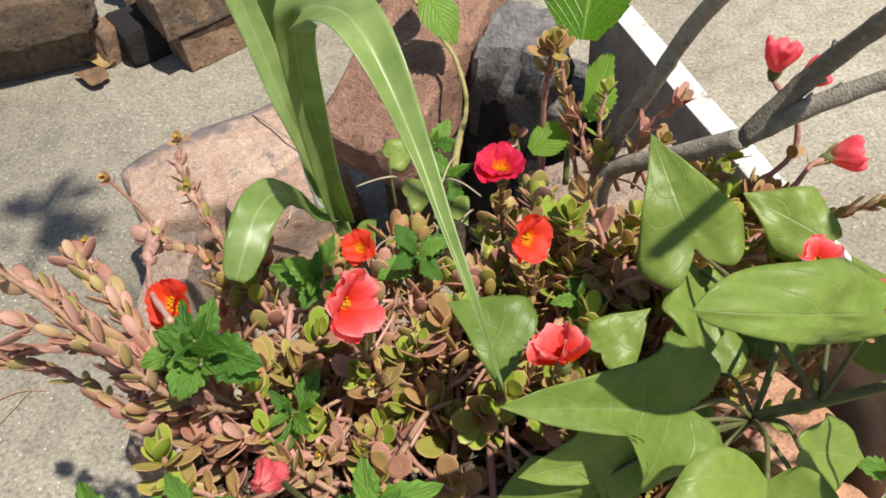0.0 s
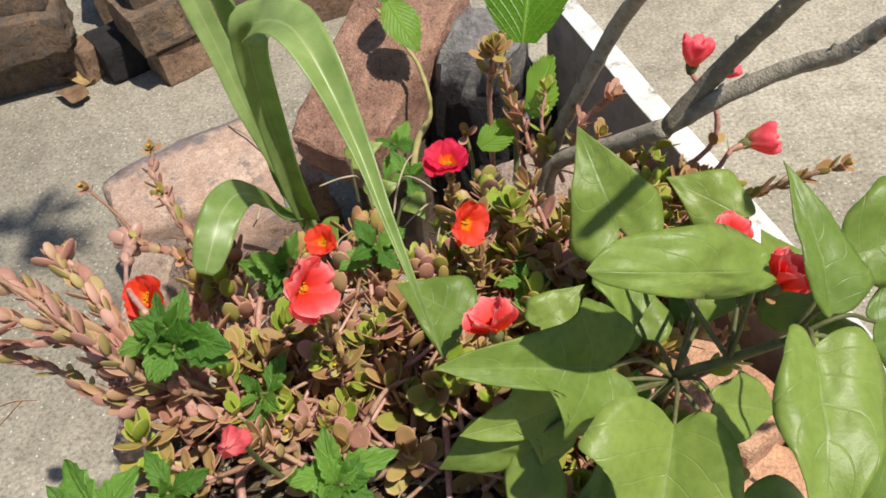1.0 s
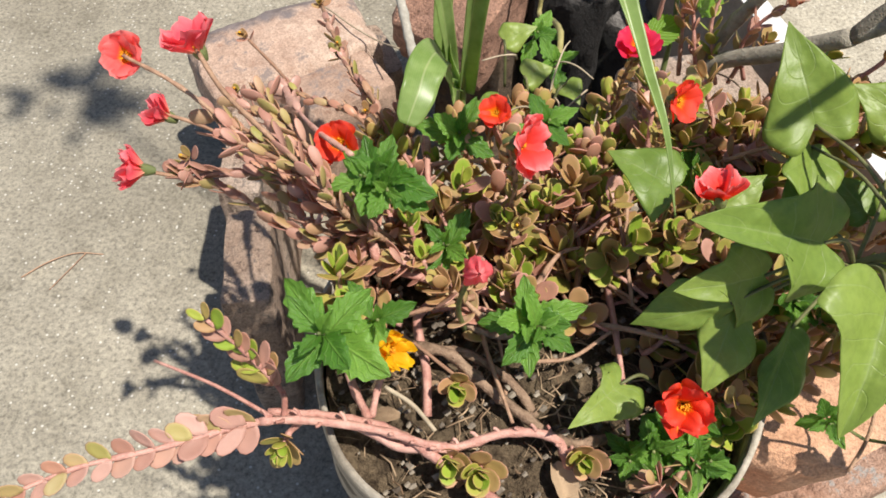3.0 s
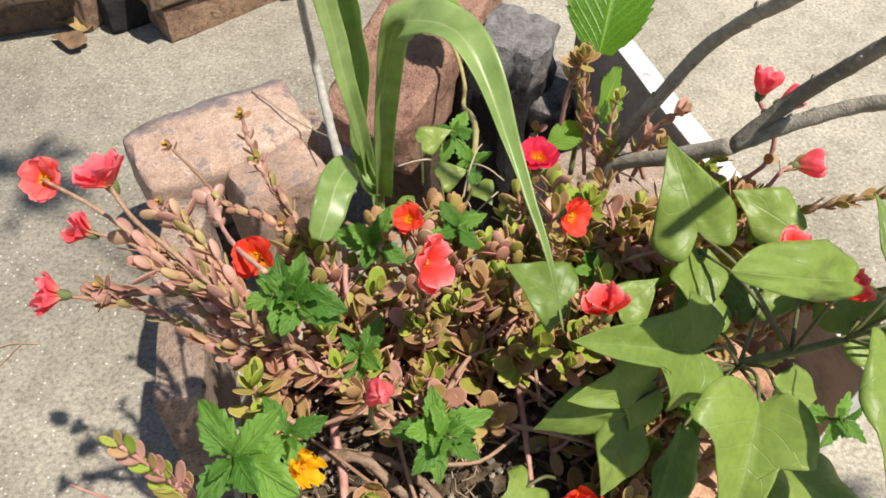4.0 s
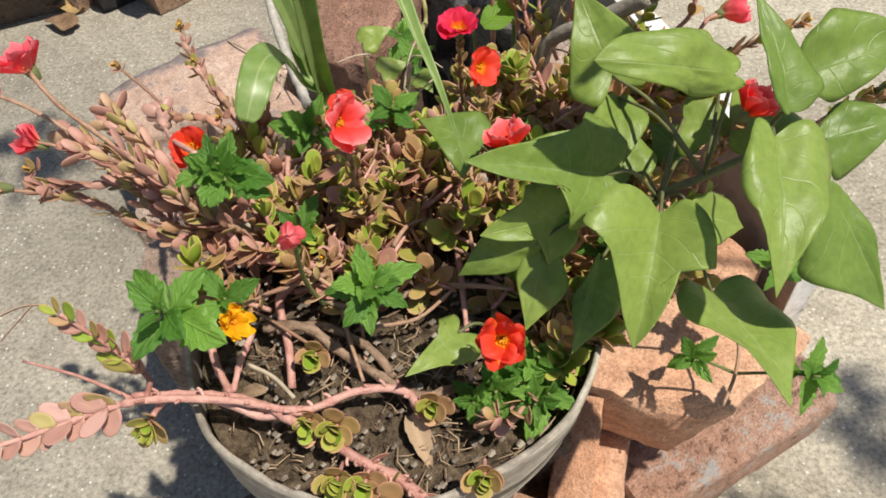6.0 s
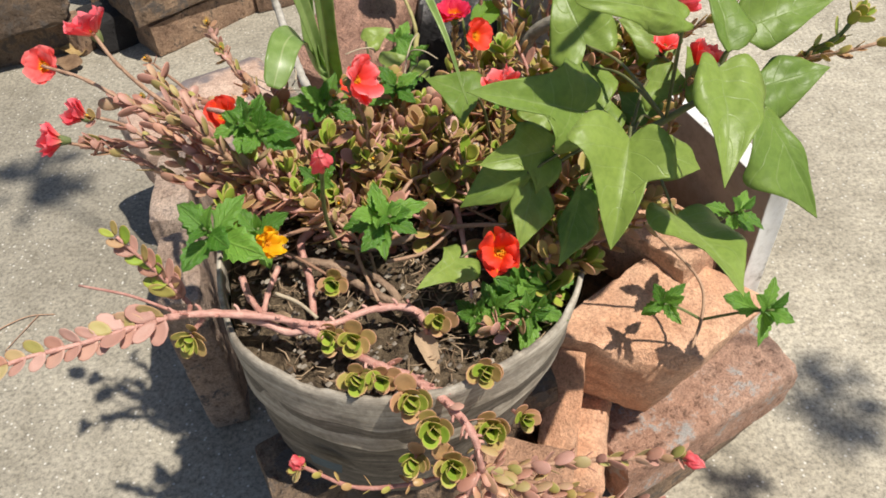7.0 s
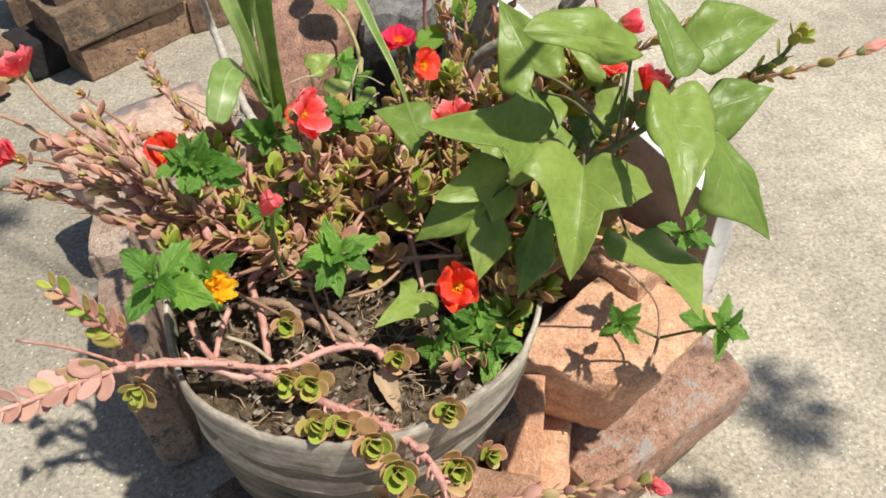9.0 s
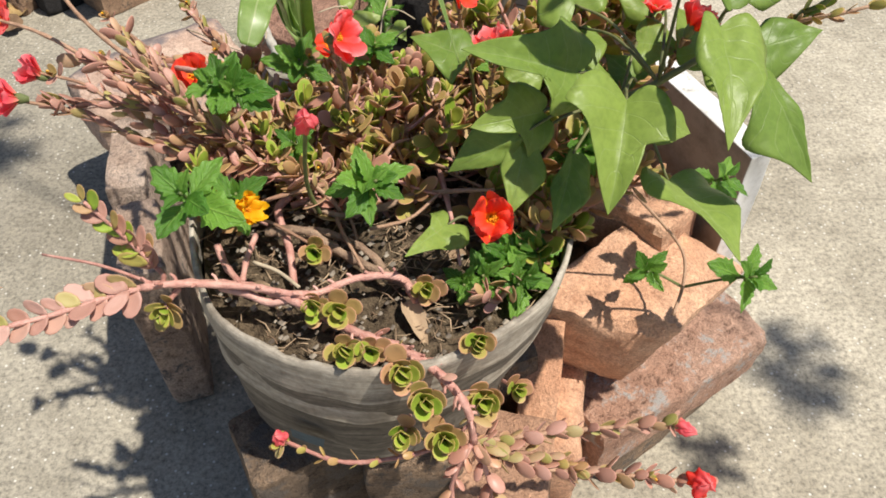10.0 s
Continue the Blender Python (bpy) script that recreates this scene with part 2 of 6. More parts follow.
def pot_stuff(name, low, dim, fair, high):
    """Weathered thin plastic with scuffs and dirt in level streaks."""
    m, n, l, b = material(name)
    c0 = n.new("ShaderNodeTexCoord")
    st = n.new("ShaderNodeMapping")
    st.inputs["Scale"].default_value = (13, 13, 120)
    l.new(c0.outputs["Object"], st.inputs[0])
    bands = n.new("ShaderNodeTexNoise")
    bands.inputs["Scale"].default_value, bands.inputs["Detail"].default_value, bands.inputs["Roughness"].default_value = 1.6, 8, 0.72
    l.new(st.outputs[0], bands.inputs["Vector"])
    fine = noise_tex(n, l, 160, 5, rough=0.75)
    r = ramp(n, [(0.34, low), (0.46, dim), (0.57, fair), (0.74, high)])
    l.new(bands.outputs[0], r.inputs[0])
    sp = ramp(n, [(0.3, (0.68, 0.66, 0.64)), (0.52, (1, 1, 1)), (0.72, (1.25, 1.24, 1.22))])
    l.new(fine.outputs[0], sp.inputs[0])
    l.new(mix(n, l, 1.0, r.outputs[0], sp.outputs[0], "MULTIPLY"), b.inputs["Base Color"])
    b.inputs["Roughness"].default_value = 0.8
    bump(n, l, b, maths(n, l, "ADD", bands.outputs[0], maths(n, l, "MULTIPLY", fine.outputs[0], 0.9)), 0.45, 0.0014)
    return m


def paint_stuff():
    """White paint, chipped to grey wood here and there."""
    m, n, l, b = material("white_paint")
    a, f = noise_tex(n, l, 30, 6, rough=0.75), noise_tex(n, l, 9, 3)
    r = ramp(n, [(0.34, (0.26, 0.24, 0.21)), (0.40, (0.60, 0.585, 0.55)), (0.52, (0.76, 0.75, 0.72)), (0.66, (0.82, 0.81, 0.79))])
    l.new(a.outputs[0], r.inputs[0])
    g = ramp(n, [(0.35, (0.85, 0.84, 0.82)), (0.6, (1, 1, 1))])
    l.new(f.outputs[0], g.inputs[0])
    l.new(mix(n, l, 1.0, r.outputs[0], g.outputs[0], "MULTIPLY"), b.inputs["Base Color"])
    b.inputs["Roughness"].default_value = 0.6
    bump(n, l, b, a.outputs[0], 0.4, 0.0015)
    return m


CONCRETE = concrete()
BRICK_RED = brick_stuff("orange_brick", (0.40, 0.190, 0.105), (0.545, 0.295, 0.178), (0.63, 0.39, 0.26), grime=0.72, relief=0.6)
BRICK_CLAY = brick_stuff("clay_brick", (0.31, 0.165, 0.100), (0.46, 0.265, 0.170), (0.56, 0.36, 0.25), grime=0.6, relief=0.8)
BRICK_ROUGH = brick_stuff("rough_red_brick", (0.33, 0.175, 0.120), (0.50, 0.285, 0.205), (0.62, 0.39, 0.29), grime=0.5)
BRICK_PINK = brick_stuff("pink_brick", (0.33, 0.215, 0.160), (0.48, 0.332, 0.256), (0.58, 0.445, 0.36), 0.10, (0.245, 0.190, 0.170), (1, 0.034, 0.060, 1, (0.185, 0.155, 0.155)), 0.76, 0.45)
BRICK_PALE = brick_stuff("pale_pink_brick", (0.36, 0.245, 0.180), (0.53, 0.385, 0.295), (0.62, 0.49, 0.40), 0.02, (0.15, 0.13, 0.125))
# black brick whose sunlit top is put into the colour as pale grey
BRICK_BURNT_AND_GAP = brick_stuff("burnt_brick_and_gap", (0.016, 0.014, 0.015), (0.030, 0.027, 0.027), (0.075, 0.065, 0.060), 0.0, (0, 0, 0), (2, 0.122, 0.05, 1, (0.40, 0.370, 0.355)))
BRICK_OLD = brick_stuff("old_brown_brick", (0.105, 0.072, 0.049), (0.235, 0.160, 0.105), (0.46, 0.300, 0.185), 0.30, (0.135, 0.108, 0.088))
BRICK_TAN = brick_stuff("tan_brick", (0.16, 0.100, 0.065), (0.36, 0.225, 0.145), (0.56, 0.37, 0.240), 0.06, (0.10, 0.08, 0.065))
BRICK_ASH = brick_stuff("ashy_brick", (0.33, 0.170, 0.110), (0.48, 0.275, 0.190), (0.60, 0.39, 0.29), 0.12, (0.44, 0.41, 0.38))
# the wall is darker throughout than the rim
POT = pot_stuff("dark_streaky_wall", (0.050, 0.041, 0.032), (0.100, 0.084, 0.066), (0.145, 0.124, 0.099), (0.290, 0.258, 0.212))
POT_RIM = pot_stuff("pale_scuffed_rim", (0.20, 0.170, 0.135), (0.31, 0.270, 0.215), (0.40, 0.355, 0.290), (0.58, 0.53, 0.45))
PAINT = paint_stuff()
# brown with the shade of the board's inner face in it; mortar beds share it
SHADED_WOOD_MORTAR = plain_stuff("shaded_wood_and_mortar", (0.13, 0.110, 0.092), (0.33, 0.275, 0.23), 40, 0.85)
SOIL = plain_stuff("potting_soil", (0.042, 0.028, 0.018), (0.27, 0.200, 0.128), 150, 0.95, 1.0, 0.005, 0.2)
LITTER = plain_stuff("dry_litter", (0.18, 0.11, 0.065), (0.50, 0.36, 0.23), 90, 0.85)
PEBBLE = plain_stuff("pebble", (0.08, 0.06, 0.045), (0.34, 0.29, 0.23), 90, 0.8)
BARK = plain_stuff("grey_bark", (0.22, 0.19, 0.145), (0.46, 0.41, 0.33), 130, 0.85, 0.9, 0.002)
BARK_MARK = plain_stuff("pale_bark_mark", (0.34, 0.31, 0.265), (0.55, 0.52, 0.46), 200, 0.85)
VINE_LEAF = heart_leaf_stuff()
VINE_STEM = plain_stuff("vine_stem", (0.075, 0.085, 0.032), (0.175, 0.175, 0.070), 120, 0.55)
MAIZE = blade_stuff("strap_leaf", (0.215, 0.320, 0.080), (0.380, 0.480, 0.185), 17.0, 0.36, False, 0.38)
DAISY_LEAF = blade_stuff("toothed_leaf", (0.068, 0.185, 0.020), (0.195, 0.375, 0.055), 5.0, 0.30, True, 0.32)
TREE_LEAF = blade_stuff("serrated_leaf", (0.080, 0.205, 0.010), (0.180, 0.335, 0.024), 9.0, 0.40, True, 0.40)
GREEN_STEM = plain_stuff("green_stem", (0.10, 0.13, 0.040), (0.21, 0.23, 0.085), 120, 0.5)
FLESH_BROWN = fleshy_stuff("bronze_fleshy_leaf", [(0.05, (0.330, 0.370, 0.070)), (0.25, (0.460, 0.390, 0.100)), (0.45, (0.500, 0.335, 0.130)), (0.70, (0.450, 0.255, 0.125)), (0.95, (0.420, 0.390, 0.095))], (0.620, 0.330, 0.190))
FLESH_PINK = fleshy_stuff("pink_fleshy_leaf", [(0.05, (0.420, 0.376, 0.119)), (0.3, (0.591, 0.320, 0.213)), (0.5, (0.480, 0.235, 0.174)), (0.75, (0.641, 0.385, 0.307)), (0.95, (0.450, 0.404, 0.119))], (0.661, 0.329, 0.248))
FLESH_DUSK = fleshy_stuff("dusky_fleshy_leaf", [(0.05, (0.307, 0.321, 0.078)), (0.22, (0.421, 0.364, 0.118)), (0.4, (0.524, 0.279, 0.196)), (0.6, (0.399, 0.209, 0.158)), (0.78, (0.592, 0.342, 0.276)), (0.95, (0.364, 0.353, 0.095))], (0.592, 0.289, 0.230))
FLESH_GREEN = fleshy_stuff("green_fleshy_leaf", [(0.1, (0.250, 0.380, 0.040)), (0.5, (0.380, 0.480, 0.065)), (0.95, (0.430, 0.420, 0.080))], (0.62, 0.290, 0.170), 0.62)
FLESH_ASHEN = fleshy_stuff("ashen_pink_leaf", [(0.1, (0.480, 0.270, 0.215)), (0.5, (0.600, 0.370, 0.305)), (0.95, (0.540, 0.330, 0.250))], (0.66, 0.400, 0.330))
FLESH_ROSETTE = fleshy_stuff("pink_rimmed_leaf", [(0.1, (0.400, 0.370, 0.090)), (0.5, (0.520, 0.360, 0.140)), (0.95, (0.540, 0.310, 0.170))], (0.64, 0.300, 0.220), 0.80)
PINK_STEM = plain_stuff("pink_stem", (0.40, 0.175, 0.140), (0.64, 0.37, 0.300), 130, 0.5, 0.8, 0.0015)
BROWN_STEM = plain_stuff("brown_stem", (0.27, 0.145, 0.090), (0.50, 0.315, 0.205), 130, 0.6, 0.8, 0.0015)
WOODY_STEM = plain_stuff("woody_stem", (0.17, 0.105, 0.068), (0.44, 0.30, 0.205), 150, 0.75, 0.9, 0.0020)
YELLOW_STEM = plain_stuff("yellowish_stem", (0.20, 0.17, 0.060), (0.38, 0.33, 0.13), 110, 0.6)
PALE_STRAW = plain_stuff("pale_dry_stem", (0.27, 0.21, 0.14), (0.52, 0.43, 0.31), 110, 0.8)
PETAL_CORAL = petal_stuff("coral_petal", [(0.0, (0.84, 0.16, 0.010)), (0.25, (0.76, 0.045, 0.015)), (0.55, (0.82, 0.070, 0.062)), (0.80, (0.86, 0.13, 0.135)), (1.0, (0.92, 0.33, 0.33))])
PETAL_CRIMSON = petal_stuff("crimson_petal", [(0.0, (0.92, 0.36, 0.010)), (0.36, (0.88, 0.16, 0.010)), (0.47, (0.64, 0.016, 0.045)), (1.0, (0.72, 0.030, 0.105))])
PETAL_ORANGE = petal_stuff("orange_petal", [(0.0, (0.95, 0.50, 0.010)), (0.30, (0.93, 0.30, 0.010)), (0.44, (0.82, 0.065, 0.015)), (1.0, (0.82, 0.085, 0.060))])
PETAL_PINK = petal_stuff("pink_petal", [(0.0, (0.78, 0.34, 0.24)), (0.3, (0.80, 0.15, 0.16)), (0.7, (0.82, 0.13, 0.16)), (1.0, (0.88, 0.30, 0.30))])
PETAL_PALE = petal_stuff("pale_pink_petal", [(0.0, (0.55, 0.34, 0.20)), (0.4, (0.74, 0.36, 0.28)), (1.0, (0.84, 0.34, 0.33))])
PETAL_ROSE = petal_stuff("rose_petal", [(0.0, (0.80, 0.42, 0.26)), (0.25, (0.86, 0.19, 0.18)), (0.6, (0.84, 0.100, 0.145)), (1.0, (0.90, 0.25, 0.28))])
PETAL_HEART = petal_stuff("rose_petal_with_heart", [(0.0, (0.95, 0.50, 0.010)), (0.32, (0.93, 0.32, 0.015)), (0.46, (0.84, 0.10, 0.09)), (1.0, (0.89, 0.22, 0.21))])
PETAL_YELLOW = petal_stuff("yellow_petal", [(0.0, (0.75, 0.32, 0.005)), (1.0, (0.85, 0.52, 0.012))])
STAMEN = plain_stuff("stamen", (0.82, 0.30, 0.010), (0.90, 0.48, 0.020), 300, 0.6)


# ---- builders ----
WORLD_AT = {}


def thing(name, at, label, category, group="", kind=""):
    ob = new(name)
    ob.empty_display_size = 0.02
    ob.matrix_basis = Matrix.Translation(at)
    WORLD_AT[ob.name] = Matrix.Translation(at)
    return tagged(ob, label, category, group, kind)


def set_under(ob, parent, m):
    WORLD_AT[ob.name] = m
    if parent is not None:
        ob.parent = parent
        ob.matrix_basis = WORLD_AT[parent.name].inverted() @ m
    else:
        ob.matrix_basis = m
    return ob


def mesh_of(name, verts, faces, mats, uvs=None, smooth=True, slots=None):
    me = bpy.data.meshes.new(name)
    me.from_pydata([tuple(v) for v in verts], [], faces)
    for mt in (mats if isinstance(mats, (list, tuple)) else [mats]):
        me.materials.append(mt)
    if uvs is not None:
        layer = me.uv_layers.new(name="UVMap")
        index = np.empty(len(me.loops), dtype=np.int32)
        me.loops.foreach_get("vertex_index", index)
        layer.data.foreach_set("uv", np.asarray(uvs, dtype=np.float32)[index].ravel())
    if smooth:
        me.polygons.foreach_set("use_smooth", [True] * len(me.polygons))
    if slots is not None:
        me.polygons.foreach_set("material_index", slots)
    me.update()
    return me


def part(name, me, parent, m=None, label=""):
    """One mesh object under a thing or a part; without m its mesh is in world places."""
    ob = new(name, me)
    set_under(ob, parent, Matrix.Identity(4) if m is None else m)
    return tagged(ob, label)


def frame_of(at, up, toward=(0, 1, 0), size=1.0):
    """A pose at a point whose z is up and whose x lies as near toward as it can."""
    z = Vector(up).normalized()
    x = Vector(toward) - Vector(toward).dot(z) * z
    if x.length < 1e-4:
        x = z.orthogonal()
    x.normalize()
    y = z.cross(x)
    m = Matrix((x, y, z)).transposed().to_4x4()
    return Matrix.Translation(at) @ m @ Matrix.Diagonal((size, size, size, 1))


def spline(points, steps=6):
    """A smooth line through points."""
    p = [Vector(q) for q in points]
    if len(p) == 2:
        return [p[0].lerp(p[1], i / steps) for i in range(steps + 1)]
    p = [2 * p[0] - p[1]] + p + [2 * p[-1] - p[-2]]
    out = []
    for i in range(1, len(p) - 2):
        a, b, c, d = p[i - 1:i + 3]
        for k in range(steps):
            t = k / steps
            out.append(0.5 * ((2 * b) + (c - a) * t + (2 * a - 5 * b + 4 * c - d) * t * t + (3 * b - a - 3 * c + d) * t ** 3))
    out.append(p[-2])
    return out


def tube(name, points, r0, r1, mat, parent, label="", sides=7, steps=6, rough=0.0, knots=0.0):
    line = spline(points, steps)
    verts, faces = [], []
    side = Vector((0.3, 0.5, 0.8)).normalized()
    for i, p in enumerate(line):
        way = (line[min(i + 1, len(line) - 1)] - line[max(i - 1, 0)]).normalized()
        side = (side - side.dot(way) * way).normalized()
        other = way.cross(side)
        f = i / (len(line) - 1)
        r = r0 + (r1 - r0) * f
        if knots and i % 4 == 3:
            r *= 1 + knots
        for k in range(sides):
            a = 2 * math.pi * k / sides
            rr = r * (1 + rough * noise.noise(p * 160 + Vector((math.cos(a), math.sin(a), 0)) * 1.3))
            verts.append(p + rr * (math.cos(a) * side + math.sin(a) * other))
    for i in range(len(line) - 1):
        for k in range(sides):
            a, b = i * sides + k, i * sides + (k + 1) % sides
            faces.append((a, b, b + sides, a + sides))
    faces.append(tuple(range(sides))[::-1])
    faces.append(tuple(range(len(verts) - sides, len(verts))))
    return part(name, mesh_of(name, verts, faces, mat), parent, None, label), line


def grid_mesh(name, point, nu, nv, mat):
    """A sheet of nu by nv squares; point(u, v) with both from 0 to 1."""
    verts, uvs, faces = [], [], []
    for i in range(nu + 1):
        for j in range(nv + 1):
            verts.append(point(i / nu, j / nv))
            uvs.append((j / nv, i / nu))
    w = nv + 1
    for i in range(nu):
        for j in range(nv):
            faces.append((i * w + j, i * w + j + 1, (i + 1) * w + j + 1, (i + 1) * w + j))
    return mesh_of(name, verts, faces, mat, uvs)


def sheet(ob, thick):
    """Gives a thin leaf its thickness."""
    s = ob.modifiers.new("thickness", "SOLIDIFY")
    s.thickness, s.offset = thick, 0
    return ob


HEART = ((0.0, 0.0), (-0.55, 0.26), (-0.95, 0.56), (-0.62, 0.84), (0.0, 1.0), (0.30, 0.77), (0.62, 0.40), (0.86, 0.14), (1.0, 0.0))
SPUR = ((0.0, 0.0), (-0.60, 0.24), (-0.95, 0.52), (-0.80, 0.80), (0.0, 1.0), (0.005, 0.74), (0.035, 0.48), (0.32, 0.39), (0.70, 0.22), (1.0, 0.0))
SLIM_SPUR = ((0.0, 0.0), (-0.60, 0.24), (-0.95, 0.52), (-0.80, 0.80), (0.0, 1.0), (0.004, 0.70), (0.03, 0.38), (0.32, 0.30), (0.70, 0.18), (1.0, 0.0))
BLUNT = ((0.0, 0.0), (-0.55, 0.26), (-0.95, 0.56), (-0.62, 0.84), (0.0, 1.0), (0.30, 0.94), (0.62, 0.76), (0.88, 0.44), (1.0, 0.0))
TONGUE = ((0.0, 0.0), (-0.55, 0.26), (-0.95, 0.56), (-0.62, 0.84), (0.0, 1.0), (0.08, 0.84), (0.20, 0.58), (0.45, 0.42), (0.74, 0.25), (1.0, 0.0))


def leaf_edge(kind, far, notch, steps):
    """Half the outline of a leaf in lengths and half widths: back round the notch, out to its widest point, on to the tip."""
    stops = []
    for f, w in kind:
        if f < 0:
            stops.append((f * notch + (far * w * w if w > 0.4 else 0.0), w, 0))
        else:
            stops.append((0.0 if w == 0.0 and f == 0.0 else far + (1 - far) * f, w, 0))
    return [p for p in spline(stops, steps)]


def heart_leaf(plant, base, tip, one, other, kinds=(HEART, HEART), notch=0.13, arch=0.10, wave=0.055, seed=0, name="leaf", mat=None):
    """A heart-shaped leaf from its stalk to its tip; one and other: the widest points of its halves."""
    base, tip = Vector(base), Vector(tip)
    y = tip - base
    length = y.length
    y.normalize()
    halves = []
    for p, kind in zip((one, other), kinds):
        d = Vector(p) - base
        far = min(0.5, max(0.03, d.dot(y) / length))
        d -= d.dot(y) * y
        halves.append((d.normalized(), d.length, leaf_edge(kind, far, notch, 4)))
    x = (halves[1][0] - halves[0][0]).normalized()
    z = x.cross(y).normalized()
    if z.dot(Vector((0, -0.6, 0.8))) < 0:
        z = -z
    ph = random.Random(seed).uniform(0, 6.28)
    rows = 24

    def point(u, v):
        s = 2 * v - 1
        a = abs(s)
        way, half, edge = halves[0 if s < 0 else 1]
        flat = (way * 0.65 + (x if s > 0 else -x) * 0.35).normalized()
        e = edge[round(u * (len(edge) - 1))] if u < 1 else edge[-1]
        k = u ** 1.15
        f, w = k + (e.x - k) * a, e.y * a
        w *= 1 + (0.035 * math.sin(13 * u + ph + s) + 0.018 * math.sin(29 * u + 2 * ph - s)) * a * min(1.0, 5 * (1 - u))
        lift = arch * length * max(0.0, f) * (1 - f) * 2.0 + half * w * (0.16 * math.sin(math.pi * min(1.0, w)) - 0.10 * w * w)
        lift += wave * length * w * math.sin(9.0 * f + ph + (1.9 if s > 0 else 0)) * (1 - 0.5 * f)
        lift += length * (0.032 * noise.noise(Vector((2.4 * s * e.y, 3.6 * f, seed * 1.7))) + 0.014 * noise.noise(Vector((7 * s * e.y, 9 * f, seed * 2.1)))) * min(1.0, 4 * max(0.0, u) * (1.02 - u))
        return base + y * (f * length) + flat * (half * w) + z * lift

    return sheet(part(name, grid_mesh(name, point, 40 if kinds != (HEART, HEART) else 32, 14, mat or VINE_LEAF), plant), 0.0005)


def along(stops, u):
    """The value at u of a line through stops (u, value)."""
    for (a, p), (b, q) in zip(stops, stops[1:]):
        if u <= b:
            return p + (q - p) * max(0.0, u - a) / (b - a)
    return stops[-1][1]


def strap(name, plant, points, widths, facings, folds, mat=None, thick=0.0005, label="", wave=0.0):
    """A long strap leaf along a line; widths, facings and folds along its length."""
    line = spline(points, 9)
    n = len(line) - 1
    rows = []
    for i, p in enumerate(line):
        way = (line[min(i + 1, n)] - line[max(i - 1, 0)]).normalized()
        z = along([(u, Vector(f).normalized()) for u, f in facings], i / n)
        z = (z - z.dot(way) * way).normalized()
        rows.append((p, z, way.cross(z)))

    def point(u, v):
        p, zz, xx = rows[round(u * n)]
        s = 2 * v - 1
        w = 0.5 * along(widths, u)
        a = math.atan(along(folds, u))
        edge = wave * w * abs(s) ** 2 * math.sin(31 * u + (1.3 if s > 0 else 0)) + 0.10 * w * s * noise.noise(Vector((9 * u, s, 3.0)))
        return p + xx * (s * w * math.cos(a)) + zz * (math.sin(a) * abs(s) ** 1.2 * w + edge)

    return sheet(part(name, grid_mesh(name, point, n, 10, mat or MAIZE), plant, None, label), thick)


def toothed_leaf_mesh(name, length, width, teeth, mat, curl=0.15, fold=0.25, seed=0):
    """A toothed leaf that lies along x from the origin and faces z."""
    def point(u, v):
        s = 2 * v - 1
        a = abs(s)
        w = math.sin(math.pi * min(1.0, u * 0.94 + 0.06) ** 0.85) ** 0.9
        saw = (u * teeth) % 1.0
        edge = 1 + (0.16 * saw - 0.06) * (a > 0.9) * (0.05 < u < 0.97)
        half = 0.5 * width * w * edge
        z = fold * a * half - curl * length * u * u + 0.02 * length * math.sin(14 * u + 3 * s + seed) * a
        return Vector((u * length + 0.05 * length * (saw * (a > 0.9)), s * half, z))
    return grid_mesh(name, point, 3 * teeth, 6, mat)


def fleshy_mesh(name, mat, wide=0.62):
    """A small spoon-shaped fleshy leaf, one long, along x, facing z."""
    n = 12
    verts, uvs, faces = [(0.55, 0, 0.012)], [(0.0, 0)], []
    rings = ((0.55, 0.014, 0.5), (0.93, 0.030, 0.85), (1.0, 0.008, 1.0), (0.90, -0.028, 0.8))
    for scale, up, tint in rings:
        for k in range(n):
            a = 2 * math.pi * k / n
            x = 0.52 + 0.48 * math.cos(a) * scale
            y = 0.5 * wide * math.sin(a) * scale * (0.66 + 0.34 * min(1, max(0, x)) ** 0.7) * (0.45 if x < 0.12 else 1)
            verts.append((x, y, 0.62 * up + 0.16 * (x - 0.3) ** 2 + 0.30 * y * y))
            uvs.append((tint, 0))
    verts.append((0.5, 0, -0.018))
    uvs.append((0.3, 0))
    for k in range(n):
        j = (k + 1) % n
        faces.append((0, 1 + k, 1 + j))
        for r in range(3):
            o = 1 + r * n
            faces.append((o + k, o + n + k, o + n + j, o + j))
        faces.append((len(verts) - 1, 1 + 3 * n + j, 1 + 3 * n + k))
    return mesh_of(name, verts, faces, mat, uvs)


FLESHY = {mt.name: [fleshy_mesh("fleshy_leaf", mt, w) for w in (0.48, 0.56, 0.66, 0.40, 0.74)] for mt in (FLESH_BROWN, FLESH_PINK, FLESH_GREEN, FLESH_DUSK, FLESH_ROSETTE, FLESH_ASHEN)}
SINGLE_LEAVES = {}


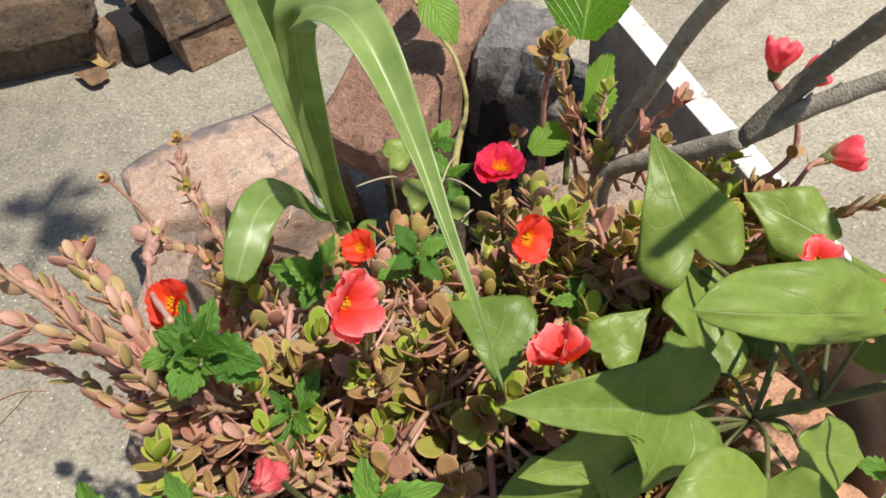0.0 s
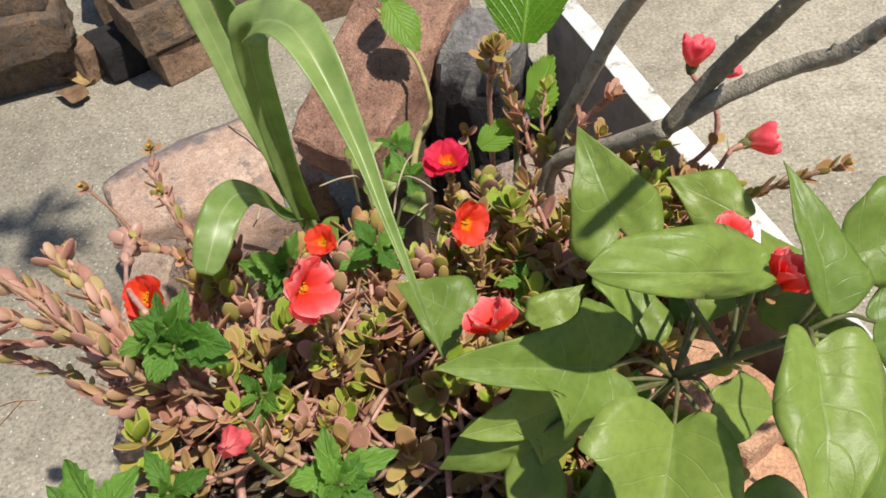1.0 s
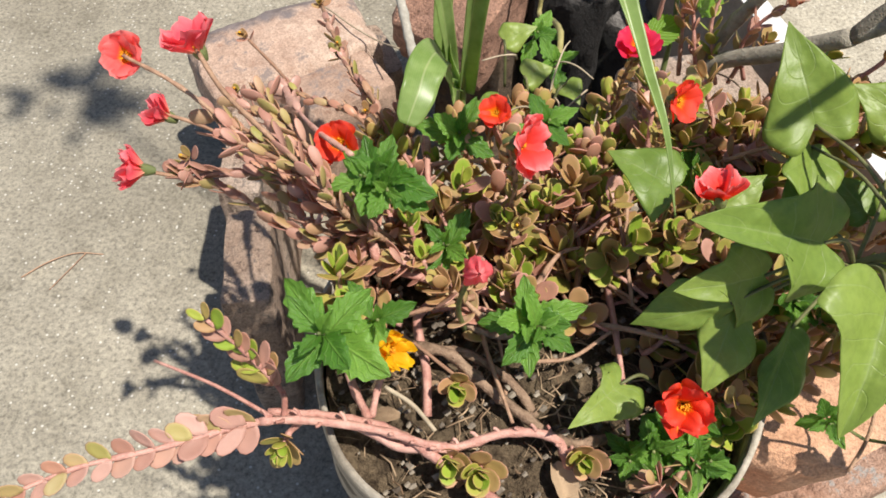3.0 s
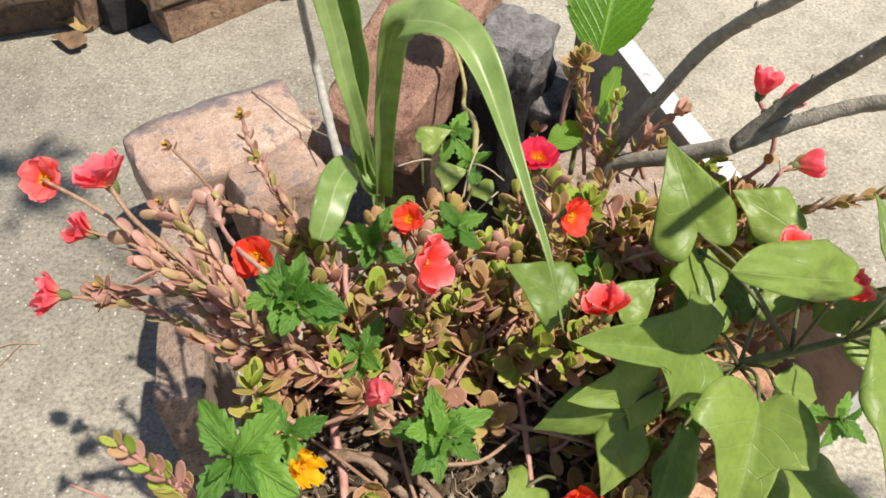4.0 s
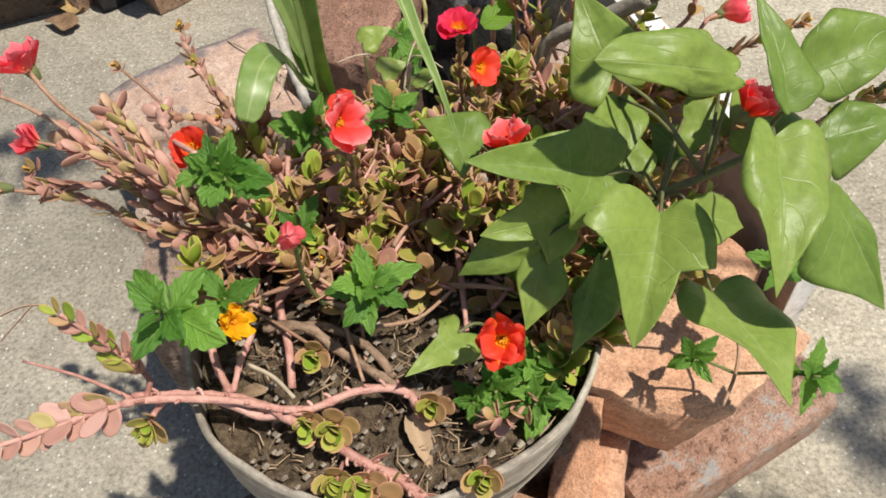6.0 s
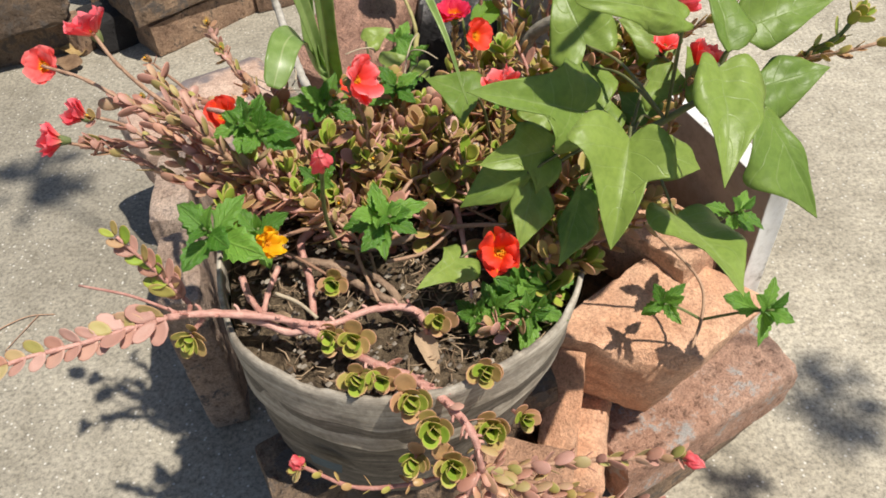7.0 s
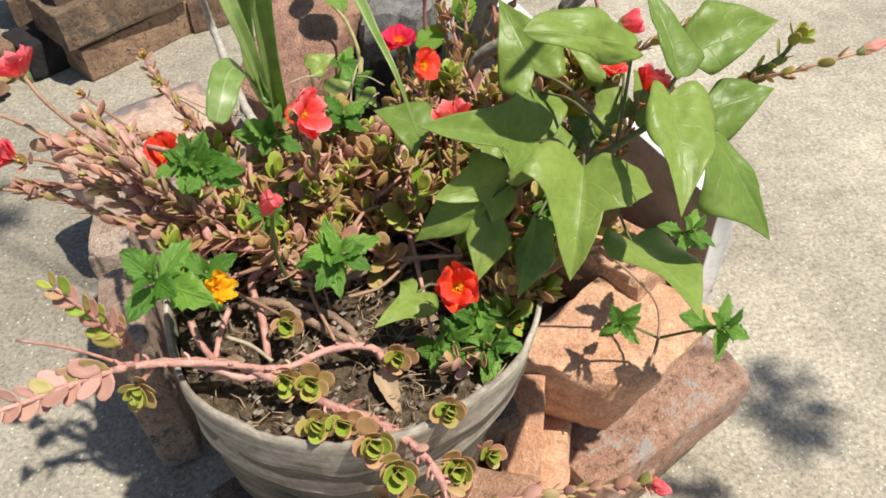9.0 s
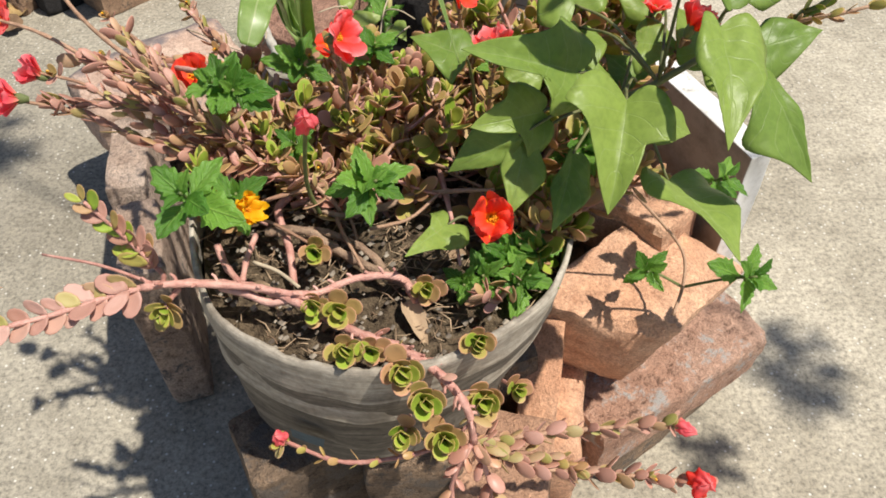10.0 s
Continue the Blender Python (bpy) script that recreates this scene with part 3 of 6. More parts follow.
def put_leaves(plant, poses, limit=300):
    """Fleshy leaves at their poses: single ones up to a number for each plant, the rest joined."""
    rest = []
    for mt, m, k in poses:
        used = SINGLE_LEAVES.get(plant.name, 0)
        if used < limit:
            SINGLE_LEAVES[plant.name] = used + 1
            part("leaf", FLESHY[mt.name][k], plant, m)
        else:
            rest.append((mt, m, k))
    if not rest:
        return
    mats = [FLESH_BROWN, FLESH_PINK, FLESH_GREEN, FLESH_DUSK, FLESH_ROSETTE, FLESH_ASHEN]
    verts, faces, uvs, slots = [], [], [], []
    for mt, m, k in rest:
        me = FLESHY[mt.name][k]
        off = len(verts)
        verts += [m @ v.co for v in me.vertices]
        per = {}
        for lp, d in zip(me.loops, me.uv_layers[0].data):
            per[lp.vertex_index] = tuple(d.uv)
        uvs += [per[i] for i in range(len(me.vertices))]
        for f in me.polygons:
            faces.append(tuple(off + i for i in f.vertices))
            slots.append(mats.index(mt))
    tagged(part("foliage", mesh_of("foliage", verts, faces, mats, uvs, True, slots), plant), kind="stuff")


def fleshy_stem(plant, points, r0, r1, mat, leaf_mat, size, gap, start=0.0, spread=50, rosette=0, tip_mat=None, seed=0, jitter=0.25, sides=6, narrow=False, wide=False, bare=1.0):
    """A fleshy stem with spoon leaves all round it; rosette: leaves crowded at its tip."""
    rnd = random.Random(seed)
    ob, line = tube("stem", points, r0, r1, mat, plant, "", sides, 6, 0.30, 0.22)
    total = sum((b - a).length for a, b in zip(line, line[1:]))
    poses, run, turn, at = [], 0.0, rnd.uniform(0, 6.28), start * total
    for a, b in zip(line, line[1:]):
        step = (b - a).length
        way = (b - a).normalized() if step > 1e-6 else Vector((0, 0, 1))
        while gap and at <= min(run + step, bare * total):
            p = a.lerp(b, (at - run) / max(step, 1e-6))
            f = at / total
            for side in (0, math.pi):
                ang = turn + side + rnd.uniform(-0.4, 0.4)
                out = way.orthogonal().normalized()
                out = Matrix.Rotation(ang, 3, way) @ out
                lean = radians(spread + rnd.uniform(-18, 18)) * (1 - 0.25 * f)
                x = (way * math.cos(lean) + out * math.sin(lean)).normalized()
                up = (way * math.sin(lean) - out * math.cos(lean))
                s = size * (1 + rnd.uniform(-jitter, jitter)) * (1 - 0.25 * f)
                mt = tip_mat if tip_mat and f > 0.75 else leaf_mat
                poses.append((mt, frame_of(p, up, x, s), rnd.choice((0, 1, 3, 0)) if narrow else 2 if wide else rnd.randrange(3)))
            turn += 1.57 + rnd.uniform(-0.3, 0.3)
            at += gap * rnd.uniform(0.8, 1.2)
        run += step
    if rosette:
        poses += rosette_at(line[-1], (line[-1] - line[-3]).normalized(), rosette, size, tip_mat or leaf_mat, leaf_mat, rnd)
    put_leaves(plant, poses)
    return line


def rosette_at(p, way, count, size, inner, outer, rnd, broad=False):
    """Leaves crowded round a shoot's tip; broad ones overlap in crossed pairs."""
    poses = []
    count = round(0.9 * count)
    for k in range(count):
        f = k / count
        ang = (1.57 * (k // 2) + 0.35 * (k // 4) + math.pi * (k % 2) if broad else k * 2.4) + rnd.uniform(-0.22, 0.22)
        out = Matrix.Rotation(ang, 3, way) @ way.orthogonal().normalized()
        lean = radians((18 + 42 * f if broad else 14 + 62 * f) + rnd.uniform(-10, 10))
        x = way * math.cos(lean) + out * math.sin(lean)
        up = way * math.sin(lean) - out * math.cos(lean)
        s = size * (0.66 + 0.40 * f) * rnd.uniform(0.85, 1.12)
        poses.append((inner if f < 0.55 else outer, frame_of(p - way * size * (0.55 if broad else 0.35) * f, up, x, s), 4 if broad else rnd.choice((1, 2, 2))))
    return poses


def petal_mesh(name, mat, open_to, ruffle, seed):
    """A notched petal of a cup-shaped flower of radius one, spreading along x."""
    rnd = random.Random(seed)
    ph = rnd.uniform(0, 6.28)
    steps = 9
    open_to += rnd.uniform(-9, 9)
    px, pz, prof = 0.05, 0.0, []
    for i in range(steps + 1):
        u = i / steps
        prof.append((px, pz))
        a = radians(20 + open_to * min(1, 1.5 * u))
        px += 1.02 / steps * math.sin(a)
        pz += 1.02 / steps * math.cos(a)

    def point(u, v):
        s = 2 * v - 1
        r, z = prof[round(u * steps)]
        w = 0.08 + 0.74 * math.sin(math.pi * min(1, 0.06 + 0.66 * u)) ** 1.1
        trim = 1 - 0.10 * abs(s) ** 2.2 * u - 0.05 * math.exp(-(s / 0.22) ** 2) * u ** 4
        r2, z2 = r * trim, z * trim
        lift = 0.22 * s * s * w * (1.3 - u) + ruffle * u * u * (math.sin(5 * s + ph + 3 * u) + 0.6 * math.sin(11 * s + 2 * ph)) + 0.085 * u * noise.noise(Vector((4 * s, 4 * u, seed * 2.3))) + 0.04 * u * noise.noise(Vector((9 * s, 8 * u, seed * 3.1)))
        return Vector((r2 - 0.25 * w * s * s * r, s * w * 0.94, z2 + lift))
    return grid_mesh(name, point, steps, 12, mat)


def stamen_mesh():
    rnd = random.Random(5)
    verts, faces = [], []
    for k in range(64):
        a, t = rnd.uniform(0, 6.28), rnd.uniform(0.05, 0.75)
        d = Vector((math.cos(a) * t, math.sin(a) * t, 1)).normalized()
        tipp = d * rnd.uniform(0.26, 0.44)
        w = 0.012
        o = len(verts)
        q = d.orthogonal().normalized()
        r = d.cross(q)
        verts += [q * w, (q * -0.5 + r * 0.87) * w, (q * -0.5 - r * 0.87) * w, tipp + q * w, tipp + (q * -0.5 + r * 0.87) * w, tipp + (q * -0.5 - r * 0.87) * w]
        faces += [(o, o + 1, o + 4, o + 3), (o + 1, o + 2, o + 5, o + 4), (o + 2, o, o + 3, o + 5)]
        o = len(verts)
        g = 0.038
        verts += [tipp + v * g for v in (q, r, -q, -r)] + [tipp + d * g * 1.4, tipp - d * g]
        faces += [(o + i, o + (i + 1) % 4, o + 4) for i in range(4)] + [(o + (i + 1) % 4, o + i, o + 5) for i in range(4)]
    return mesh_of("stamen_tuft", verts, faces, STAMEN)


def calyx_mesh(mat):
    def point(u, v):
        a = 2 * math.pi * v
        r = 0.05 + 0.17 * math.sin(math.pi * (0.1 + 0.55 * u)) * (1 + 0.14 * math.cos(2 * a) * u)
        return Vector((r * math.cos(a), r * math.sin(a), -0.30 + 0.48 * u + 0.08 * math.cos(2 * a) * u))
    return grid_mesh("calyx", point, 5, 12, mat)


def bud_mesh(mat, twist, seed):
    """Furled petals of a closed or fading flower, one long along z."""
    def point(u, v):
        a = 2 * math.pi * v
        r = 0.30 * math.sin(math.pi * min(1, 0.12 + 0.87 * u ** 0.75)) ** 0.7
        r *= 1 + 0.22 * math.sin(3 * a + twist * 5 * u) + 0.14 * u * math.sin(8 * a + 3 * u + seed) + 0.5 * noise.noise(Vector((2.8 * math.cos(a), 2.8 * math.sin(a), 5 * u + seed)))
        z = u + 0.10 * math.sin(5 * a + seed) * u ** 2 + 0.05 * math.sin(9 * a) * u
        return Vector((r * math.cos(a), r * math.sin(a), z))
    return grid_mesh("furled_petals", point, 14, 36, mat)


def cup_mesh(mat, seed):
    """A half-closed flower: overlapping petals that form a ruffled cup, one long along z."""
    def point(u, v):
        a = 2 * math.pi * v
        if u < 0.72:
            k = u / 0.72
            r, z = 0.06 + 0.36 * math.sin(1.75 * k) ** 0.8, 0.80 * k
        else:
            k = (u - 0.72) / 0.28
            r, z = 0.415 * (1 - k) ** 0.8, 0.80 + 0.10 * math.sin(math.pi * min(1, 1.6 * k)) - 0.30 * k
        r *= 1 + 0.17 * math.sin(5 * a + 2.5 * u + seed) * min(1, 1.5 * u) + 0.22 * noise.noise(Vector((2.2 * math.cos(a), 2.2 * math.sin(a), 3 * u + seed)))
        z += (0.12 * math.sin(5 * a + seed) + 0.07 * math.sin(13 * a + seed)) * u * u * (1 if u < 0.72 else 1 - k)
        return Vector((r * math.cos(a), r * math.sin(a), z))
    return grid_mesh("furled_petals", point, 22, 40, mat)


STAMENS, CALYX = stamen_mesh(), calyx_mesh(GREEN_STEM)
PETALS = {}


def flower(plant, at, facing, radius, mat, open_to=52, ruffle=0.05, turn=0.0, label="", petals=5, tuft=1.0):
    """An open flower: green calyx, petals, stamens."""
    key = (mat.name, open_to, ruffle)
    if key not in PETALS:
        PETALS[key] = [petal_mesh("petal", mat, open_to, ruffle, s) for s in range(5)]
    m = frame_of(Vector(at) - Vector(facing).normalized() * 0.5 * radius, facing, (1, 0.2, 0), radius) @ pose(0, 0, 0, 0, 0, turn)
    head = part("flower", CALYX, plant, m, label)
    rnd = random.Random(int(turn) + int(9000 * radius))
    for k in range(petals):
        part("petal", PETALS[key][(k + int(turn)) % 5], head, m @ pose(0, 0, 0.012 * (k % 3), rnd.uniform(-5, 5), rnd.uniform(-8, 6), 360 * k / petals + rnd.uniform(-9, 9)) @ Matrix.Diagonal((rnd.uniform(0.86, 1.1), rnd.uniform(0.86, 1.08), rnd.uniform(0.9, 1.1), 1)))
    part("stamen_tuft", STAMENS, head, m @ Matrix.Diagonal((tuft, tuft, tuft, 1)))
    return head


BUDS = {}
BEAD = grid_mesh("bead", lambda u, v: Vector((math.sin(math.pi * u) * math.cos(6.2832 * v), math.sin(math.pi * u) * math.sin(6.2832 * v), -math.cos(math.pi * u) * 1.2)), 6, 10, STAMEN)


def bud(plant, at, way, length, mat, twist=1.0, seed=0, label="", fat=1.0, cup=1.1):
    key = (mat.name, twist, seed % 3)
    if key not in BUDS:
        BUDS[key] = bud_mesh(mat, twist, seed)
    m = frame_of(at, way, (1, 0.2, 0), length)
    head = part("bud", CALYX, plant, m @ Matrix.Diagonal((cup, cup, 0.8 * cup, 1)), label)
    part("furled_petals", BUDS[key], head, m @ Matrix.Diagonal((fat, fat, 1, 1)))
    return head


def cup_flower(plant, at, way, length, mat, seed=0, label=""):
    """A half-closed cup-shaped flower on its small calyx."""
    m = frame_of(at, way, (1, 0.2, 0), length)
    head = part("flower", CALYX, plant, m @ Matrix.Diagonal((0.8, 0.8, 0.7, 1)), label)
    part("furled_petals", cup_mesh(mat, seed), head, m)
    return head


def seed_pod(plant, at, way, size, seed=0):
    """A spent flower head: small bracts round a dry cap."""
    rnd = random.Random(seed)
    put_leaves(plant, rosette_at(Vector(at), Vector(way).normalized(), 7, size, FLESH_BROWN, FLESH_PINK, rnd))
    part("bead", BEAD, plant, frame_of(Vector(at) + Vector(way).normalized() * size * 0.55, way, (1, 0, 0), size * 0.09))


def lobed_leaf_mesh(name, width, mat, seed=0, curl=0.22, fold=0.30):
    """A wedge-shaped leaf with a few coarse pointed teeth, one long along x, facing z."""
    outline = [(0, 0.12), (0.14, 0.30), (0.28, 0.68), (0.38, 1.0), (0.44, 0.76), (0.56, 0.92), (0.62, 0.66), (0.74, 0.70), (0.80, 0.44), (0.90, 0.30), (1, 0.02)]

    def point(u, v):
        s = 2 * v - 1
        a = abs(s)
        shift = 0.03 * (seed % 3) * (1 if s > 0 else -1)
        half = 0.5 * width * along(outline, min(1.0, max(0.0, u + shift * u * (1 - u) * 4)))
        crease = 0.030 * math.sin(22 * (u - 0.35 * a)) * a * (1 - a * 0.4) + 0.035 * math.sin(math.pi * a)
        z = fold * a * half - curl * u * u + crease + 0.03 * math.sin(6 * u + 4 * s + seed) * a
        return Vector((u + 0.04 * a * half, s * half, z))
    return grid_mesh(name, point, 34, 6, mat)


DAISY_MESHES = [lobed_leaf_mesh("toothed_leaf", 0.60, DAISY_LEAF, 0), lobed_leaf_mesh("toothed_leaf", 0.52, DAISY_LEAF, 1, 0.26, 0.4), lobed_leaf_mesh("toothed_leaf", 0.66, DAISY_LEAF, 2, 0.12, 0.2)]


def daisy_sprig(plant, at, way, size, pairs=4, turn=0.0, seed=0, stalk=None):
    """The tip of a creeping daisy shoot: crossed pairs of glossy toothed leaves."""
    size, pairs = size * 0.84, min(pairs, 4)
    rnd = random.Random(seed)
    at, way = Vector(at), Vector(way).normalized()
    foot = at - way * size * 1.1 if stalk is None else Vector(stalk)
    tube("stem", [foot, at.lerp(foot, 0.4) + Vector((0, 0, 0.002)), at + way * size * 0.15], 0.0013, 0.0009, GREEN_STEM, plant)
    for k in range(pairs):
        f = k / max(1, pairs - 1)
        for side in (0, math.pi):
            out = Matrix.Rotation(radians(turn) + side + 1.57 * k + rnd.uniform(-0.25, 0.25), 3, way) @ way.orthogonal().normalized()
            lean = radians(30 + 50 * f + rnd.uniform(-12, 12))
            x = way * math.cos(lean) + out * math.sin(lean)
            up = way * math.sin(lean) - out * math.cos(lean)
            s = size * (0.58 + 0.50 * f ** 0.7) * rnd.uniform(0.86, 1.14)
            part("leaf", DAISY_MESHES[rnd.randrange(3) if f > 0.2 else 1], plant, frame_of(at - way * size * 0.42 * f, up, x, s))


def box_brick(at, size, yaw=0.0, tilt=(0.0, 0.0), mat=None, label="", group="loose bricks round the pot", worn=0.010, rough=0.0022, seed=0, kind="", chip=0.008):
    """A worn brick: rounded arrises, uneven faces, chipped corners. at: the middle of it."""
    bm = bmesh.new()
    bmesh.ops.create_cube(bm, size=2.0)
    bmesh.ops.subdivide_edges(bm, edges=bm.edges[:], cuts=13, use_grid_fill=True)
    sx, sy, sz = (0.5 * s for s in size)
    off = Vector((seed * 3.1, seed * 1.7, seed * 0.9))
    for v in bm.verts:
        p = Vector((v.co.x * sx, v.co.y * sy, v.co.z * sz))
        w = 0.6 * worn * (1 + 1.1 * noise.noise(p * 28 + off))
        w = max(0.0022, min(w, 0.45 * min(sx, sy, sz)))
        core = Vector((max(-sx + w, min(sx - w, p.x)), max(-sy + w, min(sy - w, p.y)), max(-sz + w, min(sz - w, p.z))))
        d = p - core
        if d.length > 1e-7:
            p = core + d.normalized() * w
        p += (p.normalized() * 0.5 + noise.noise_vector(p * 9 + off)) * rough * (1 + noise.noise(p * 30 + off)) + noise.noise_vector(p * 75 + off) * rough * 0.55 + noise.noise_vector(p * 22 + off) * rough * 0.6
        v.co = p
    rnd = random.Random(100 + seed)
    for k in range(5):
        sign = Vector((rnd.choice((-1, 1)), rnd.choice((-1, 1)), rnd.choice((-1, 1, 1))))
        corner = Vector((sign.x * sx, sign.y * sy, sign.z * sz))
        n = Vector((sign.x * rnd.uniform(0.1, 1), sign.y * rnd.uniform(0.1, 1), sign.z * rnd.uniform(0.2, 1))).normalized()
        limit = corner.dot(n) - rnd.uniform(0.3, 1.0) * chip
        for v in bm.verts:
            over = v.co.dot(n) - limit
            if over > 0:
                v.co -= n * over * (0.9 + 0.5 * noise.noise(v.co * 60 + off))
    me = bpy.data.meshes.new("brick")
    bm.to_mesh(me)
    bm.free()
    me.materials.append(mat)
    me.polygons.foreach_set("use_smooth", [True] * len(me.polygons))
    me.set_sharp_from_angle(angle=radians(24))
    ob = new("brick", me)
    ob.matrix_basis = pose(*at, tilt[0], tilt[1], yaw)
    return tagged(ob, label, "brick", group, kind)


# ---- ground ----
def make_ground():
    n, reach = 60, 150.0
    marks = [math.copysign(abs(t) ** 4, t) * reach for t in np.linspace(-1, 1, n + 1)]
    verts = [(x, y + 0.5, 0.0) for x in marks for y in marks]
    faces = [(i * (n + 1) + j, (i + 1) * (n + 1) + j, (i + 1) * (n + 1) + j + 1, i * (n + 1) + j + 1) for i in range(n) for j in range(n)]
    ob = new("ground", mesh_of("ground", verts, faces, CONCRETE))
    return tagged(ob, "pale grey rough concrete yard with sandy grain", "concrete ground", kind="structure")


make_ground()

# ---- bricks ----

OLD = "old brown brick with dark mortar stains, stacked on the concrete"
STACK = "brick stack"
box_brick((-0.486, 1.231, 0.034), (0.24, 0.115, 0.068), 43, (0, 0), BRICK_TAN, "tan brick with dirty edges at the foot of a stack", STACK, 0.0045, seed=1)
box_brick((-0.494, 1.217, 0.113), (0.25, 0.125, 0.072), 41, (0, 0), BRICK_OLD, OLD, STACK, 0.006, 0.003, seed=2)
box_brick((-0.270, 1.352, 0.034), (0.24, 0.115, 0.068), 21, (0, 0), BRICK_TAN, "tan brick with dirty edges at the foot of a stack", STACK, 0.0045, seed=3)
box_brick((-0.260, 1.357, 0.113), (0.24, 0.115, 0.072), 18, (0, 0), BRICK_OLD, OLD, STACK, 0.0035, 0.0016, seed=4)
box_brick(Vector((-0.695, 1.171, 0.030)), (0.060, 0.050, 0.066), 62, (6, 8), BRICK_TAN, "broken brown brick end in the stack", STACK, 0.012, 0.005, seed=5)
box_brick((-0.850, 1.165, 0.034), (0.24, 0.11, 0.068), 17, (0, 0), BRICK_OLD, OLD, STACK, 0.0045, 0.003, seed=6)
box_brick((-0.840, 1.135, 0.115), (0.27, 0.13, 0.076), 20, (0, 0), BRICK_OLD, "brown brick with a crust of old mortar", STACK, 0.016, 0.008, seed=7)
# added brick, near-black to stand for the shade in this gap
box_brick((-0.633, 1.196, 0.034), (0.11, 0.10, 0.068), 40, (0, 0), BRICK_BURNT_AND_GAP, "near-black brick standing for the shade in the gap of the stack", STACK, 0.006, seed=17)
box_brick((-0.640, 1.420, 0.108), (0.24, 0.12, 0.072), 20, (0, 0), BRICK_OLD, OLD, STACK, 0.0035, 0.0016, seed=8)
box_brick((-0.640, 1.420, 0.036), (0.24, 0.12, 0.072), 24, (0, 0), BRICK_OLD, OLD, STACK, 0.0035, 0.0016, seed=9)
box_brick((-0.840, 1.165, 0.189), (0.24, 0.11, 0.072), 12, (0, 0), BRICK_OLD, OLD, STACK, 0.0035, 0.0016, seed=10)
box_brick((-0.490, 1.240, 0.185), (0.24, 0.11, 0.072), 38, (0, 0), BRICK_OLD, OLD, STACK, 0.0035, 0.0016, seed=16)
for x, y, yaw in ((-0.486, 1.231, 42), (-0.270, 1.352, 20), (-0.845, 1.150, 18)):
    bed = box_brick((x, y, 0.072), (0.225, 0.098, 0.016), yaw, (0, 0), SHADED_WOOD_MORTAR, "dark crumbling mortar bed between two stacked bricks", "mortar beds", 0.004, 0.002, seed=60 + yaw, chip=0.002)
    bed.name = "mortar_bed"
    tagged(bed, "dark crumbling mortar bed between two stacked bricks", "mortar", "mortar beds")
RIM_BRICK = "loose bricks round the pot"
# left of the pot: a long brick on two layers, and upright ones
box_brick((-0.316, 0.662, 0.165), (0.215, 0.118, 0.075), 33, (0, 0), BRICK_PINK, "pinkish brick with a blackened edge on a pile beside the pot", RIM_BRICK, 0.026, 0.005, seed=11, chip=0.016)
box_brick((-0.236, 0.604, 0.096), (0.105, 0.075, 0.192), 38, (0, 0), BRICK_PINK, "pinkish brick end standing before a longer brick", RIM_BRICK, 0.018, 0.005, seed=18, chip=0.018)
box_brick((-0.296, 0.700, 0.095), (0.22, 0.105, 0.065), 30, (0, 0), BRICK_PALE, "pinkish brick under another one", RIM_BRICK, seed=12)
box_brick((-0.296, 0.700, 0.031), (0.23, 0.105, 0.062), 36, (0, 0), BRICK_OLD, "brown brick lying on the concrete", RIM_BRICK, seed=13)
box_brick((-0.306, 0.455, 0.115), (0.12, 0.045, 0.23), 96, (0, 0), BRICK_PALE, "pinkish brick standing on end beside the pot", RIM_BRICK, 0.010, seed=14)
box_brick((-0.274, 0.325, 0.115), (0.110, 0.046, 0.23), 102, (0, 0), BRICK_PALE, "pinkish brick with a rounded end, standing upright", RIM_BRICK, 0.010, seed=15)
# behind: a rough red brick and a burnt one
box_brick((-0.077, 0.714, 0.273), (0.24, 0.118, 0.085), 60, (0, -23), BRICK_ROUGH, "large rough red brick leaning behind the strap-leaved plant", RIM_BRICK, 0.018, 0.005, seed=21, chip=0.022)
box_brick((-0.045, 0.765, 0.102), (0.20, 0.10, 0.204), 60, (0, 0), BRICK_OLD, "brown block under the leaning brick", RIM_BRICK, 0.012, seed=22)
box_brick(Vector((0.031, 0.707, 0.330)) - Vector((0, 0, 0.165)), (0.094, 0.088, 0.33), 66, (4, 0), BRICK_BURNT_AND_GAP, "burnt black brick standing upright", RIM_BRICK, 0.042, 0.012, seed=23, chip=0.02)
# filler block added so the gap beside the board reads dark
box_brick(Vector((0.095, 0.709, 0.250)) - Vector((0, 0, 0.125)), (0.10, 0.075, 0.25), 66, (0, 0), BRICK_BURNT_AND_GAP, "near-black block added for the dark gap between the burnt brick and the board", RIM_BRICK, 0.012, 0.005, seed=24)
# right of the pot
box_brick((0.115, 0.421, 0.330), (0.12, 0.10, 0.08), 20, (0, 8), BRICK_PALE, "pinkish broken brick behind the pot", RIM_BRICK, seed=25)
box_brick((0.100, 0.350, 0.145), (0.13, 0.12, 0.29), 20, (0, 0), BRICK_OLD, "brown block behind the pot", RIM_BRICK, seed=26)
box_brick((0.235, 0.400, 0.102), (0.12, 0.24, 0.204), 14, (0, 0), BRICK_OLD, "brown blocks under the white board", RIM_BRICK, seed=27)
chunk = box_brick((0.0, 0.0, 0.0), (0.118, 0.136, 0.104), 0, (0, 0), BRICK_RED, "broken orange brick tilted on top of the pile", RIM_BRICK, 0.009, 0.005, seed=31, chip=0.020)
